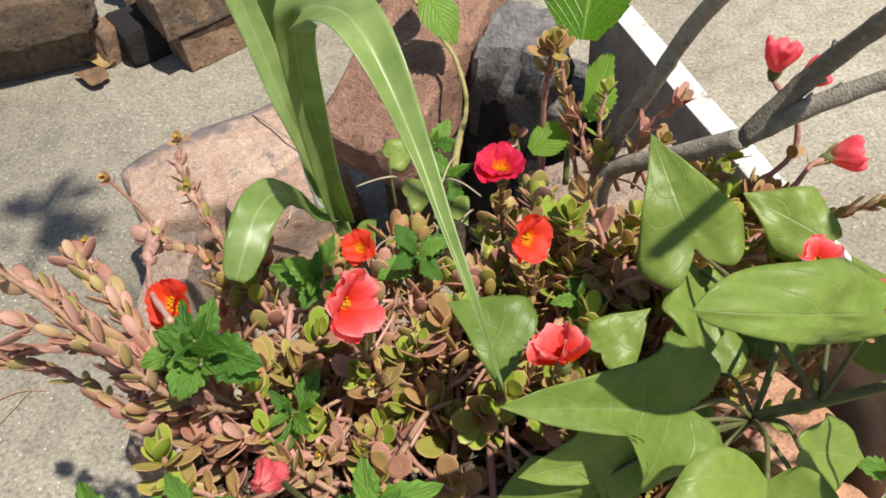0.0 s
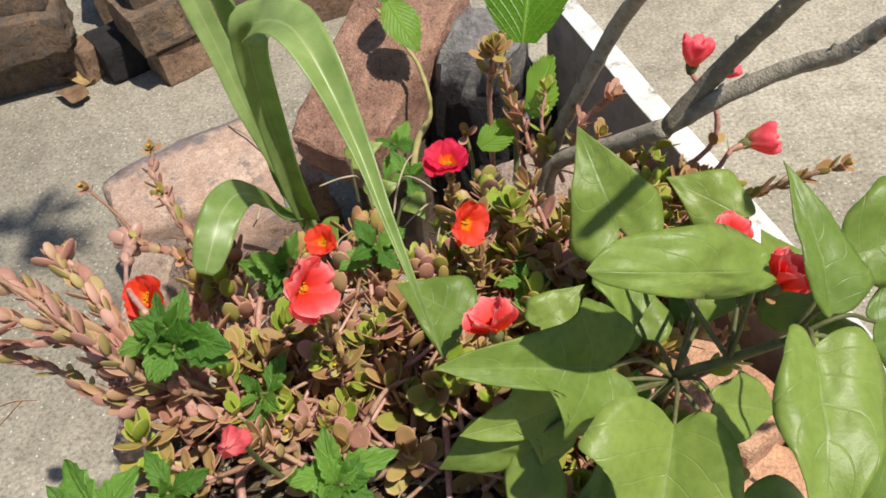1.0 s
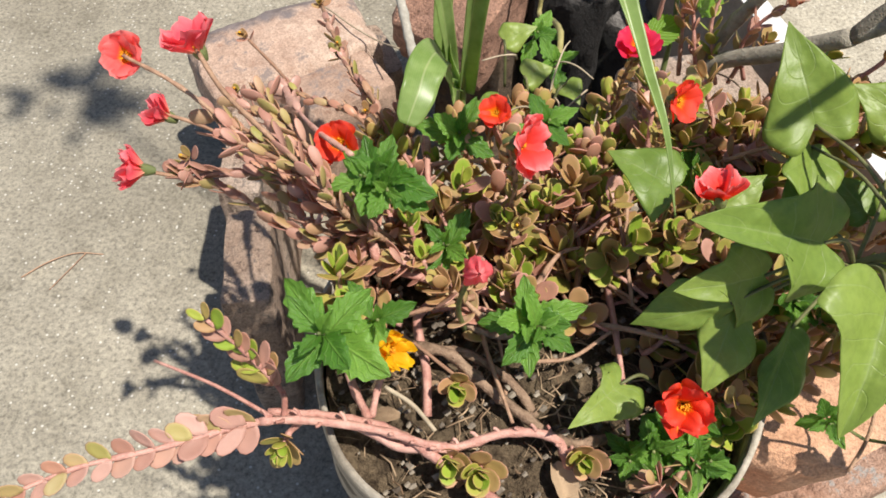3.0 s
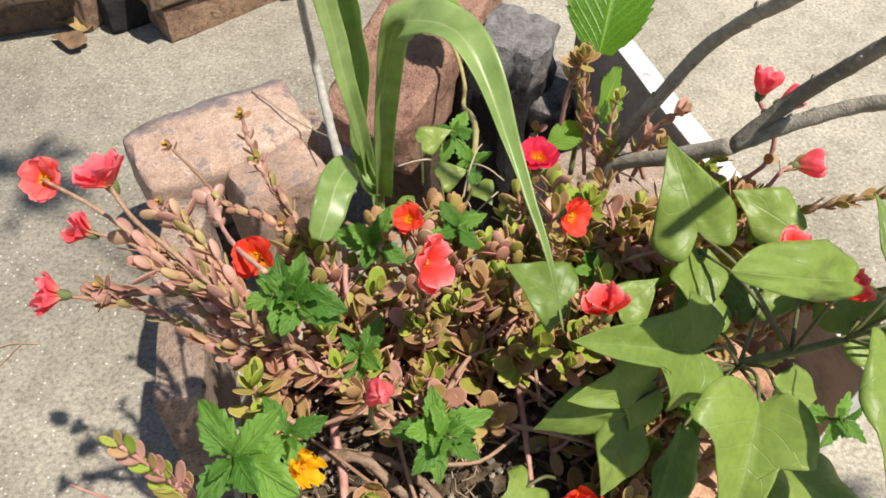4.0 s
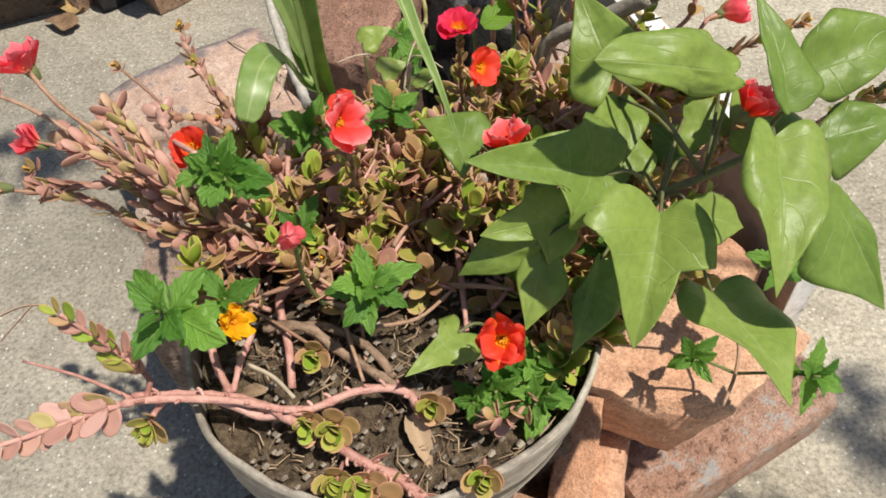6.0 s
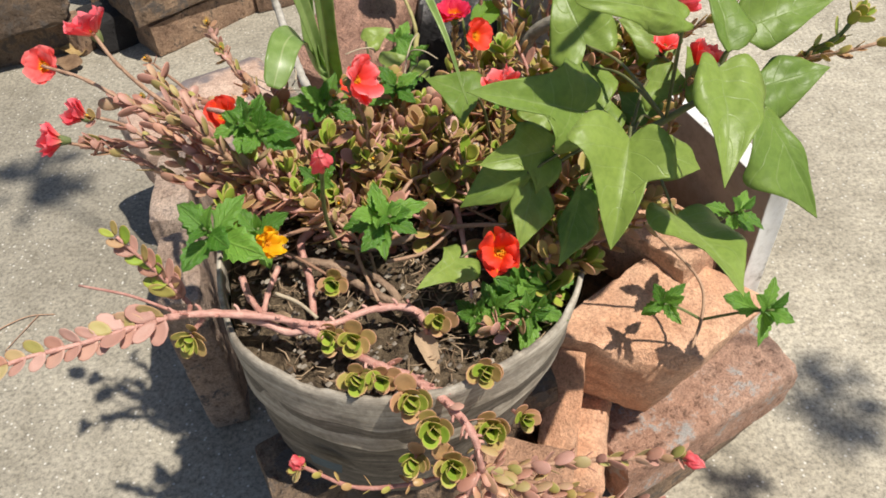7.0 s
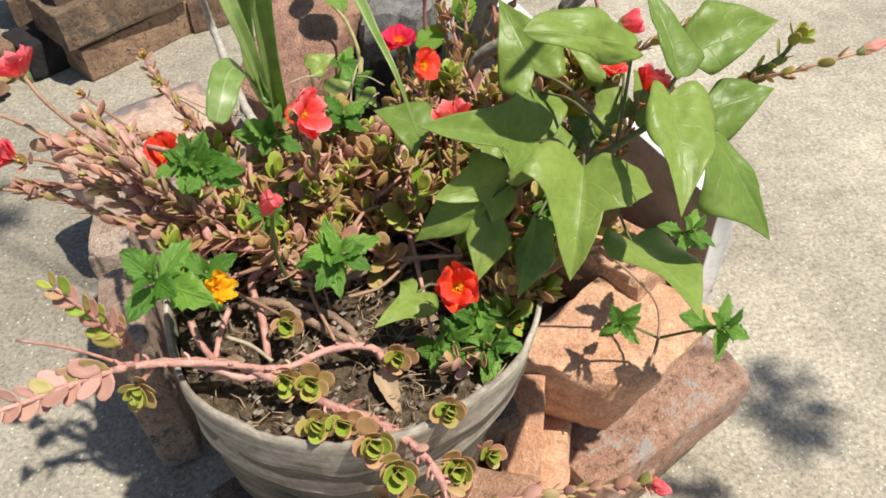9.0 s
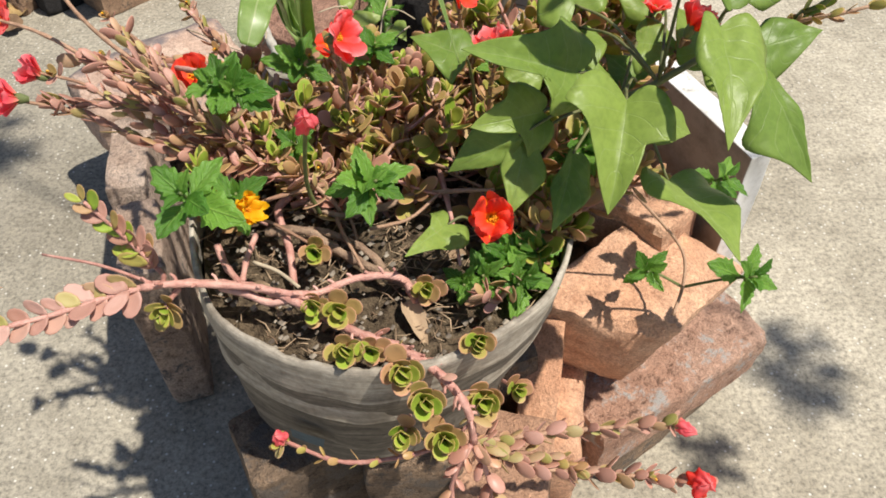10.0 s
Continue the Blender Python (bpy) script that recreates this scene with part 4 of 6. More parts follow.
# its break runs askew, and it leans down to its free corner
edge_a, edge_b = Vector((0.93, -0.31, -0.20)).normalized(), Vector((0.80, 0.58, 0.05)).normalized()
edge_c = edge_a.cross(edge_b).normalized()
chunk.data.transform(Matrix((edge_a, edge_b, edge_c)).transposed().to_4x4())
chunk.matrix_basis = Matrix.Translation(Vector((0.200, 0.138, 0.257)) - 0.059 * edge_a + 0.068 * edge_b - 0.052 * edge_c)
box_brick((0.241, 0.221, 0.094), (0.226, 0.115, 0.070), 28.5, (0, 0), BRICK_ASH, "ash-dusted orange brick sticking out of the pile", RIM_BRICK, 0.010, 0.003, seed=32)
box_brick((0.246, 0.232, 0.030), (0.20, 0.11, 0.060), 33, (0, 0), BRICK_OLD, "dark brick under the ashy brick", RIM_BRICK, 0.010, seed=33)
box_brick((0.188, 0.292, 0.272), (0.15, 0.060, 0.070), -48, (0, 0), BRICK_RED, "orange brick end behind the broken one", RIM_BRICK, 0.009, seed=34)
box_brick((0.111, 0.183, 0.1415), (0.100, 0.034, 0.220), 78, (0, -28), BRICK_RED, "thin orange brick leaning against the pot", RIM_BRICK, 0.006, seed=35)
box_brick((0.116, 0.150, 0.081), (0.072, 0.105, 0.162), -14, (0, 0), BRICK_RED, "orange brick with a pale edge, standing upright", RIM_BRICK, 0.012, 0.004, seed=36, chip=0.014)
# under and before the pot
box_brick((-0.090, 0.085, 0.131), (0.115, 0.070, 0.262), 24, (0, 0), BRICK_OLD, "brown brick standing upright under the pot's edge", RIM_BRICK, 0.009, seed=41)
box_brick((-0.012, 0.072, 0.130), (0.075, 0.060, 0.260), 2, (0, 0), BRICK_OLD, "narrow brown brick standing under the pot", RIM_BRICK, 0.009, seed=42)
box_brick((0.060, 0.058, 0.118), (0.078, 0.080, 0.236), -14, (0, 0), BRICK_CLAY, "orange brick standing under the pot's front", RIM_BRICK, 0.010, seed=43)
box_brick((-0.020, 0.200, 0.130), (0.20, 0.19, 0.26), 12, (0, 0), BRICK_OLD, "brown blocks that carry the pot", RIM_BRICK, 0.008, seed=44)

# ---- white-painted board ----
def make_board():
    a, b = Vector((0.121, 0.708, 0.370)), Vector((0.291, 0.239, 0.370))
    way = b - a
    m = Matrix.Translation((a + b) / 2 - Vector((0, 0, 0.37))) @ Matrix.Rotation(math.atan2(way.y, way.x), 4, "Z")
    bm = bmesh.new()
    bmesh.ops.create_cube(bm, size=1.0)
    bmesh.ops.scale(bm, vec=(way.length, 0.024, 0.165), verts=bm.verts)
    bmesh.ops.translate(bm, vec=(0, 0, 0.2875), verts=bm.verts)
    bmesh.ops.subdivide_edges(bm, edges=bm.edges[:], cuts=7, use_grid_fill=True)
    for v in bm.verts:
        v.co += noise.noise_vector(v.co * 22) * 0.0011
    bm.normal_update()
    # the inner face gets a darker colour for the shade it lies in
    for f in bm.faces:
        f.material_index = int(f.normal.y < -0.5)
    me = bpy.data.meshes.new("board")
    bm.to_mesh(me)
    bm.free()
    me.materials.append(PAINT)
    me.materials.append(SHADED_WOOD_MORTAR)
    ob = new("board", me)
    ob.matrix_basis = m
    s = ob.modifiers.new("arris", "BEVEL")
    s.width, s.segments, s.limit_method, s.angle_limit = 0.0015, 2, "ANGLE", radians(50)
    return tagged(ob, "white-painted board with chipped paint, standing on edge beside the bricks", "board")


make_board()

# ---- pot and soil ----
POT_AT, POT_A, POT_B, RIM = Vector((-0.021, 0.143, 0.0)), 0.130, 0.123, 0.424


def pot_ring(a, scale, z):
    wob = 1 + 0.012 * math.sin(3 * a + 0.6) + 0.008 * math.sin(7 * a)
    return Vector((POT_AT.x - 0.10 * max(0.0, RIM - z) * (z > 0.1) + POT_A * scale * wob * math.cos(a), POT_AT.y + POT_B * scale * wob * math.sin(a), z))


def make_pot():
    pot = thing("flower_pot", (POT_AT.x, POT_AT.y, 0.264), "weathered grey thin-walled flower pot with an uneven rim", "pot")
    n, verts, faces = 128, [], []
    side = [(0.52, 0.262), (0.80, 0.265), (0.832, 0.280), (0.866, 0.305), (0.905, 0.335), (0.946, 0.365), (0.984, 0.390), (1.0, 0.418)]
    outer = []
    for (s0, z0), (s1, z1) in zip(side, side[1:]):
        outer += [(s0 + (s1 - s0) * k / 3, z0 + (z1 - z0) * k / 3) for k in range(3)]
    outer += [(1.0, 0.418), (0.995, RIM), (0.972, RIM), (0.965, 0.41), (0.955, 0.36)]
    for scale, z in outer:
        for k in range(n):
            a = 2 * math.pi * k / n
            edge = max(0.0, (z - 0.40) / 0.024)
            ragged = 0.0045 * noise.noise(Vector((3 * math.cos(a), 3 * math.sin(a), 0.3))) + 0.0030 * noise.noise(Vector((14 * math.cos(a), 14 * math.sin(a), 2.0))) + 0.0016 * noise.noise(Vector((40 * math.cos(a), 40 * math.sin(a), 5.0)))
            p = pot_ring(a, scale, z + edge * ragged)
            folds = 0.0036 * noise.noise(Vector((14 * p.x, 14 * p.y, 34 * p.z + 25 * p.x))) + 0.0016 * noise.noise(Vector((38 * p.x, 38 * p.y, 95 * p.z)))
            out = Vector((p.x - POT_AT.x, p.y - POT_AT.y, 0)).normalized()
            p += out * (folds * min(1.0, max(0.0, (RIM - 0.012 - z) / 0.03)) + 0.0012 * noise.noise(p * 40))
            verts.append(p)
    def bands(first, last):
        return [(i * n + k, i * n + (k + 1) % n, (i + 1) * n + (k + 1) % n, (i + 1) * n + k) for i in range(first, last) for k in range(n)]

    def kept(faces):
        used = sorted({i for f in faces for i in f})
        at = {i: k for k, i in enumerate(used)}
        return [verts[i] for i in used], [tuple(at[i] for i in f) for f in faces]

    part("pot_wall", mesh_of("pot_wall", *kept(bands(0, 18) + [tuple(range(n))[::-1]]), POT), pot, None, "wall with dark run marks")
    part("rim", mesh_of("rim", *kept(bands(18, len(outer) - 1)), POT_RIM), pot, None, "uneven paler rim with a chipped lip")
    patch = grid_mesh("label_scrap", lambda u, v: pot_ring(-2.10 + 0.20 * v + 0.03 * u, 0.925 + 0.05 * u, 0.312 + 0.024 * u), 4, 6, plain_stuff("faded_blue", (0.020, 0.045, 0.065), (0.045, 0.095, 0.135), 90, 0.6))
    part("label_scrap", patch, pot, None, "faded blue scrap stuck to the wall")
    # soil inside
    rings, verts, faces = 26, [], []
    for i in range(rings + 1):
        for k in range(n):
            a = 2 * math.pi * k / n
            f = i / rings
            p = pot_ring(a, 0.966 * f, 0.0)
            q = Vector((p.x, p.y, 0))
            p.z = 0.398 + 0.010 * (1 - f) + 0.004 * noise.noise(q * 28) + 0.0045 * noise.noise(q * 75) + 0.0028 * noise.noise(q * 190)
            verts.append(p)
    for i in range(rings):
        for k in range(n):
            j = (k + 1) % n
            faces.append((i * n + k, (i + 1) * n + k, (i + 1) * n + j, i * n + j))
    soil = new("soil", mesh_of("soil", verts, faces, SOIL))
    tagged(soil, "dark crumbly potting soil filling the pot", "soil", kind="stuff")


make_pot()


def scatter_litter():
    """Dry bits, straws and small stones on the soil."""
    rnd = random.Random(8)
    straws, stones = ([], []), ([], [])
    for k in range(1150):
        a, f = rnd.uniform(0, 6.283), math.sqrt(rnd.random()) * 0.93
        p = pot_ring(a, f, 0.0)
        p.z = 0.404 + 0.010 * (1 - f) + rnd.uniform(-0.001, 0.003)
        way = Vector((rnd.uniform(-1, 1), rnd.uniform(-1, 1), rnd.uniform(-0.12, 0.2))).normalized()
        if rnd.random() < 0.42:
            length, w = rnd.uniform(0.004, 0.020), rnd.uniform(0.0002, 0.0006)
            q = way.cross(Vector((0, 0, 1))).normalized()
            r = way.cross(q)
            verts, faces = straws
            bend = q * rnd.uniform(-0.25, 0.25) * length
            o = len(verts)
            for e, mid in ((-0.5, 0), (0.0, 1), (0.5, 0)):
                c = p + way * e * length + bend * mid
                verts += [c + q * w, c + r * w, c - q * w, c - r * w]
            for s in (0, 4):
                faces += [(o + s + i, o + s + (i + 1) % 4, o + s + 4 + (i + 1) % 4, o + s + 4 + i) for i in range(4)]
            faces += [(o, o + 3, o + 2, o + 1), (o + 8, o + 9, o + 10, o + 11)]
        else:
            verts, faces = stones
            s = rnd.uniform(0.0008, 0.0028)
            o = len(verts)
            t = [Vector((rnd.uniform(0.7, 1.2) * x, rnd.uniform(0.7, 1.2) * y, rnd.uniform(0.5, 0.9) * z)) * s for x, y, z in ((1, 0, 0), (0, 1, 0), (-1, 0, 0), (0, -1, 0), (0, 0, 1), (0, 0, -1), (0.7, 0.7, 0.5), (-0.7, -0.7, 0.5))]
            verts += [p + v for v in t]
            faces += [(o, o + 6, o + 4), (o + 6, o + 1, o + 4), (o + 1, o + 2, o + 4), (o + 2, o + 7, o + 4), (o + 7, o + 3, o + 4), (o + 3, o, o + 4), (o + 6, o, o + 5), (o + 1, o + 6, o + 5), (o + 2, o + 1, o + 5), (o + 7, o + 2, o + 5), (o + 3, o + 7, o + 5), (o, o + 3, o + 5)]
    tagged(new("straw_litter", mesh_of("straw_litter", straws[0], straws[1], LITTER)), "dry straw and stem bits lying on the soil", "litter", kind="stuff")
    tagged(new("small_stones", mesh_of("small_stones", stones[0], stones[1], PEBBLE, None, False)), "small pale stones and crumbs on the soil", "stones", kind="stuff")


scatter_litter()

# ---- heart-leaved vine ----
vine = thing("vine", (0.121, 0.152, 0.420), "green vine with broad heart-shaped leaves growing in the pot", "plant")
VINE_HUB = Vector((0.135, 0.168, 0.486))
VINE_TIP = Vector((0.178, 0.163, 0.523))
tube("stem", [(0.124, 0.161, 0.410), (0.131, 0.176, 0.440), VINE_HUB, VINE_HUB.lerp(VINE_TIP, 0.5), VINE_TIP], 0.0030, 0.0022, VINE_STEM, vine, "thick green stem", 8)


def vine_leaf(foot, base, tip, one, other, **more):
    leaf = heart_leaf(vine, base, tip, one, other, **more)
    base, foot = Vector(base), Vector(foot)
    tube("leaf_stalk", [foot, foot.lerp(base, 0.55) + Vector((0, 0, 0.010)), base], 0.0012, 0.0009, VINE_STEM, vine)
    return leaf


def small_leaf(foot, base, tip, width, seed):
    """A plain small leaf that faces up and forward."""
    base, tip = Vector(base), Vector(tip)
    y = (tip - base).normalized()
    side = y.cross(Vector((0.08, -0.5, 0.86))).normalized() * 0.5 * width
    at = base.lerp(tip, 0.16)
    return vine_leaf(foot, base, tip, at - side, at + side, seed=seed)


MIDWAY = VINE_HUB.lerp(VINE_TIP, 0.5)
# the large leaves, upper ones first
vine_leaf(MIDWAY, (0.152, 0.153, 0.583), (0.085, 0.132, 0.612), (0.136, 0.144, 0.580), (0.130, 0.162, 0.600), kinds=(BLUNT, BLUNT), notch=0.12, arch=0.18, wave=0.07, seed=7)
vine_leaf(MIDWAY, (0.116, 0.236, 0.518), (0.097, 0.278, 0.552), (0.091, 0.232, 0.512), (0.136, 0.244, 0.532), notch=0.26, arch=0.05, seed=9)
vine_leaf(VINE_TIP, (0.178, 0.143, 0.568), (0.165, 0.190, 0.602), (0.165, 0.152, 0.582), (0.194, 0.156, 0.572), notch=0.03, arch=0.10, seed=6)
vine_leaf(VINE_TIP, (0.168, 0.130, 0.566), (0.158, 0.062, 0.538), (0.148, 0.112, 0.566), (0.194, 0.119, 0.558), notch=0.16, arch=0.16, seed=1)
vine_leaf(VINE_TIP, (0.200, 0.178, 0.560), (0.258, 0.196, 0.566), (0.214, 0.166, 0.555), (0.211, 0.200, 0.582), notch=0.12, arch=0.06, seed=5)
vine_leaf(VINE_TIP, (0.216, 0.171, 0.522), (0.262, 0.184, 0.524), (0.223, 0.160, 0.503), (0.229, 0.190, 0.530), notch=0.10, arch=0.04, seed=8)
vine_leaf(VINE_TIP, (0.196, 0.121, 0.540), (0.230, 0.088, 0.486), (0.184, 0.087, 0.520), (0.214, 0.118, 0.528), notch=0.06, arch=0.08, seed=3)
vine_leaf(VINE_HUB, (0.122, 0.121, 0.527), (0.106, 0.070, 0.488), (0.089, 0.098, 0.551), (0.139, 0.088, 0.529), kinds=(TONGUE, SPUR), notch=0.20, arch=0.14, seed=2)
vine_leaf(VINE_HUB, (0.157, 0.116, 0.467), (0.180, 0.048, 0.466), (0.133, 0.100, 0.482), (0.196, 0.120, 0.453), notch=0.14, arch=0.14, seed=4)
vine_leaf(VINE_HUB, (0.100, 0.149, 0.527), (0.029, 0.130, 0.560), (0.081, 0.116, 0.528), (0.092, 0.164, 0.556), kinds=(SLIM_SPUR, TONGUE), notch=0.20, arch=0.05, seed=10)
vine_leaf(VINE_HUB, (0.081, 0.146, 0.502), (0.035, 0.130, 0.506), (0.072, 0.123, 0.483), (0.060, 0.150, 0.522), kinds=(SLIM_SPUR, TONGUE), notch=0.14, arch=0.06, seed=11)
vine_leaf(VINE_HUB, (0.065, 0.133, 0.495), (0.022, 0.133, 0.469), (0.054, 0.128, 0.478), (0.042, 0.145, 0.498), notch=0.05, arch=0.05, seed=12)
vine_leaf(VINE_HUB, (0.069, 0.133, 0.488), (0.057, 0.100, 0.461), (0.054, 0.127, 0.480), (0.080, 0.116, 0.474), notch=0.10, arch=0.08, seed=13)
vine_leaf(VINE_HUB, (0.099, 0.131, 0.480), (0.080, 0.086, 0.459), (0.082, 0.110, 0.473), (0.108, 0.112, 0.463), notch=0.10, arch=0.10, seed=14)
vine_leaf((0.044, 0.126, 0.420), (0.020, 0.110, 0.446), (-0.008, 0.080, 0.452), (0.017, 0.127, 0.447), (0.031, 0.098, 0.440), kinds=(SPUR, HEART), notch=0.22, arch=0.05, seed=15)
vine_leaf((0.051, 0.224, 0.430), (0.038, 0.186, 0.516), (0.004, 0.205, 0.520), (0.028, 0.168, 0.512), (0.040, 0.206, 0.522), notch=0.08, arch=0.03, seed=17)
vine_leaf(MIDWAY, (0.122, 0.240, 0.498), (0.119, 0.197, 0.482), (0.103, 0.212, 0.503), (0.138, 0.224, 0.494), notch=0.08, arch=0.05, seed=16)
vine_leaf(VINE_HUB, (0.149, 0.151, 0.492), (0.185, 0.162, 0.464), (0.154, 0.136, 0.478), (0.176, 0.174, 0.480), notch=0.08, arch=0.05, seed=19)
vine_leaf(MIDWAY, (0.186, 0.256, 0.500), (0.146, 0.278, 0.512), (0.164, 0.254, 0.490), (0.178, 0.280, 0.512), notch=0.08, arch=0.05, seed=21)
# smaller leaves in the shade between them
for foot, base, tip, width in (
        (VINE_TIP, (0.210, 0.171, 0.495), (0.197, 0.214, 0.490), 0.034), (VINE_HUB, (0.127, 0.201, 0.470), (0.115, 0.242, 0.485), 0.038),
        (VINE_HUB, (0.163, 0.220, 0.465), (0.145, 0.248, 0.470), 0.034), (VINE_TIP, (0.200, 0.190, 0.500), (0.186, 0.237, 0.512), 0.046),
        (VINE_HUB, (0.156, 0.216, 0.500), (0.184, 0.204, 0.500), 0.042),
        ((0.087, 0.238, 0.430), (0.074, 0.205, 0.480), (0.098, 0.224, 0.490), 0.030),
        ((-0.049, 0.371, 0.410), (-0.052, 0.388, 0.440), (-0.028, 0.398, 0.446), 0.024), ((-0.057, 0.323, 0.415), (-0.066, 0.322, 0.440), (-0.052, 0.306, 0.436), 0.028),
        ((-0.031, 0.337, 0.415), (-0.036, 0.352, 0.438), (-0.014, 0.360, 0.440), 0.024), ((-0.020, 0.326, 0.415), (-0.006, 0.346, 0.440), (0.004, 0.330, 0.434), 0.020)):
    small_leaf(foot, base, tip, width, 40 + int(3000 * abs(tip[0])))

# ---- strap-leaved seedling ----
maize = thing("maize_seedling", (-0.087, 0.352, 0.399), "young maize-like seedling with long arching strap leaves", "plant")
M0 = Vector((-0.079, 0.335, 0.445))
tube("stalk", [(-0.082, 0.345, 0.30), (-0.081, 0.342, 0.40), M0, (-0.0785, 0.330, 0.458)], 0.0058, 0.0016, MAIZE, maize, "pale green stalk", 9)
ARCH = [(-0.080, 0.340, 0.430), (-0.076, 0.322, 0.480), (-0.071, 0.308, 0.545), (-0.066, 0.297, 0.588), (-0.060, 0.291, 0.611), (-0.050, 0.280, 0.622), (-0.036, 0.266, 0.630), (-0.024, 0.250, 0.632), (-0.012, 0.232, 0.619), (-0.001, 0.213, 0.600), (0.008, 0.192, 0.586), (0.019, 0.168, 0.570), (0.030, 0.150, 0.537)]
strap("leaf", maize, ARCH, [(0, 0.018), (0.22, 0.0190), (0.34, 0.020), (0.42, 0.0235), (0.54, 0.0260), (0.64, 0.0200), (0.75, 0.0130), (0.85, 0.0080), (0.94, 0.0042), (1, 0.001)], [(0, (0.55, -0.8, 0.2)), (0.27, (0.45, -0.85, 0.2)), (0.42, (0.3, -0.6, 0.7)), (0.6, (0.35, -0.5, 0.8)), (1, (0.5, -0.4, 0.8))], [(0, 0.9), (0.22, 0.6), (0.40, 0.20), (0.55, 0.30), (0.7, 0.9), (1, 1.4)], wave=0.08)
strap("leaf", maize, [(-0.083, 0.352, 0.395), (-0.090, 0.357, 0.440), (-0.093, 0.351, 0.480), (-0.099, 0.350, 0.520), (-0.107, 0.359, 0.560), (-0.115, 0.365, 0.600), (-0.123, 0.374, 0.635)], [(0, 0.012), (0.3, 0.0135), (0.55, 0.0150), (0.75, 0.0170), (1, 0.015)], [(0, (0.6, -0.7, 0.4)), (1, (0.35, -0.5, 0.8))], [(0, 0.9), (0.5, 0.4), (1, 0.25)], wave=0.08)
strap("leaf", maize, [(-0.082, 0.350, 0.430), (-0.092, 0.360, 0.448), (-0.093, 0.368, 0.481), (-0.090, 0.375, 0.517), (-0.094, 0.380, 0.556), (-0.099, 0.378, 0.599), (-0.102, 0.370, 0.641)], [(0, 0.015), (0.35, 0.020), (0.6, 0.025), (0.8, 0.026), (1, 0.020)], [(0, (-0.2, -0.9, 0.3)), (1, (-0.5, -0.5, 0.7))], [(0, 1.2), (0.6, 0.9), (1, 0.6)], wave=0.08)
strap("leaf", maize, [(-0.081, 0.338, 0.435), (-0.088, 0.318, 0.459), (-0.089, 0.300, 0.491), (-0.092, 0.280, 0.514), (-0.096, 0.262, 0.518), (-0.099, 0.246, 0.513), (-0.104, 0.232, 0.502)], [(0, 0.010), (0.25, 0.015), (0.45, 0.0205), (0.65, 0.0225), (0.85, 0.0205), (0.96, 0.016), (1, 0.009)], [(0, (0.3, -0.3, 0.9)), (1, (0.4, -0.3, 0.85))], [(0, 0.5), (0.4, 0.12), (1, 0.1)], wave=0.06)

# ---- woody shrub ----
shrub = thing("shrub", (0.092, 0.383, 0.420), "leafless grey woody shrub branches rising from the pot", "shrub")
FORK = Vector((0.151, 0.310, 0.520))
KNEE = Vector((0.091, 0.354, 0.455))
tube("branch", [(0.085, 0.350, 0.410), KNEE, FORK.lerp(KNEE, 0.5), FORK], 0.0058, 0.0056, BARK, shrub, "", 10, 8, 0.10, 0.05)
tube("branch", [FORK, (0.174, 0.308, 0.560), (0.189, 0.291, 0.600), (0.200, 0.278, 0.630), (0.203, 0.247, 0.670), (0.184, 0.193, 0.730)], 0.0052, 0.0036, BARK, shrub, "", 10, 8, 0.10, 0.07)
tube("branch", [FORK, (0.176, 0.303, 0.545), (0.204, 0.297, 0.565), (0.222, 0.286, 0.580), (0.234, 0.278, 0.600), (0.249, 0.256, 0.630), (0.268, 0.220, 0.690), (0.50, 0.12, 1.00), (0.80, 0.03, 1.28), (1.050, -0.045, 1.50)], 0.0052, 0.0030, BARK, shrub, "", 10, 8, 0.10, 0.07)
tube("branch", [(0.083, 0.364, 0.430), (0.095, 0.363, 0.475), (0.110, 0.355, 0.520), (0.125, 0.346, 0.565), (0.137, 0.327, 0.600), (0.153, 0.300, 0.640), (0.156, 0.272, 0.700), (0.156, 0.262, 0.800), (0.152, 0.270, 1.10), (0.138, 0.30, 1.55), (0.120, 0.35, 2.00)], 0.0050, 0.0034, BARK, shrub, "", 10, 8, 0.10, 0.07)
tube("branch", [(-0.112, 0.402, 0.366), (-0.119, 0.420, 0.372), (-0.128, 0.438, 0.382), (-0.138, 0.463, 0.405), (-0.147, 0.490, 0.418), (-0.151, 0.498, 0.434), (-0.150, 0.485, 0.462), (-0.147, 0.462, 0.500), (-0.144, 0.442, 0.540), (-0.142, 0.432, 0.570)], 0.0046, 0.0028, BARK_MARK, shrub, "crooked grey dead twig", 9, 8, 0.2, 0.10)
stalk = thing("dry_stalk", (-0.240, 0.690, 0.205), "thin pale dry stalk lying across the pinkish brick", "stalk")
tube("stalk", [(-0.286, 0.728, 0.208), (-0.262, 0.706, 0.212), (-0.232, 0.676, 0.216), (-0.197, 0.645, 0.222), (-0.165, 0.600, 0.250)], 0.0011, 0.0008, PALE_STRAW, stalk, "", 6)

tube("branch", [(0.800, 0.030, 1.28), (0.79, -0.02, 1.20), (0.77, -0.05, 1.12), (0.744, -0.060, 1.06)], 0.0020, 0.0012, BARK, shrub, "", 8, 8, 0.25, 0.07)



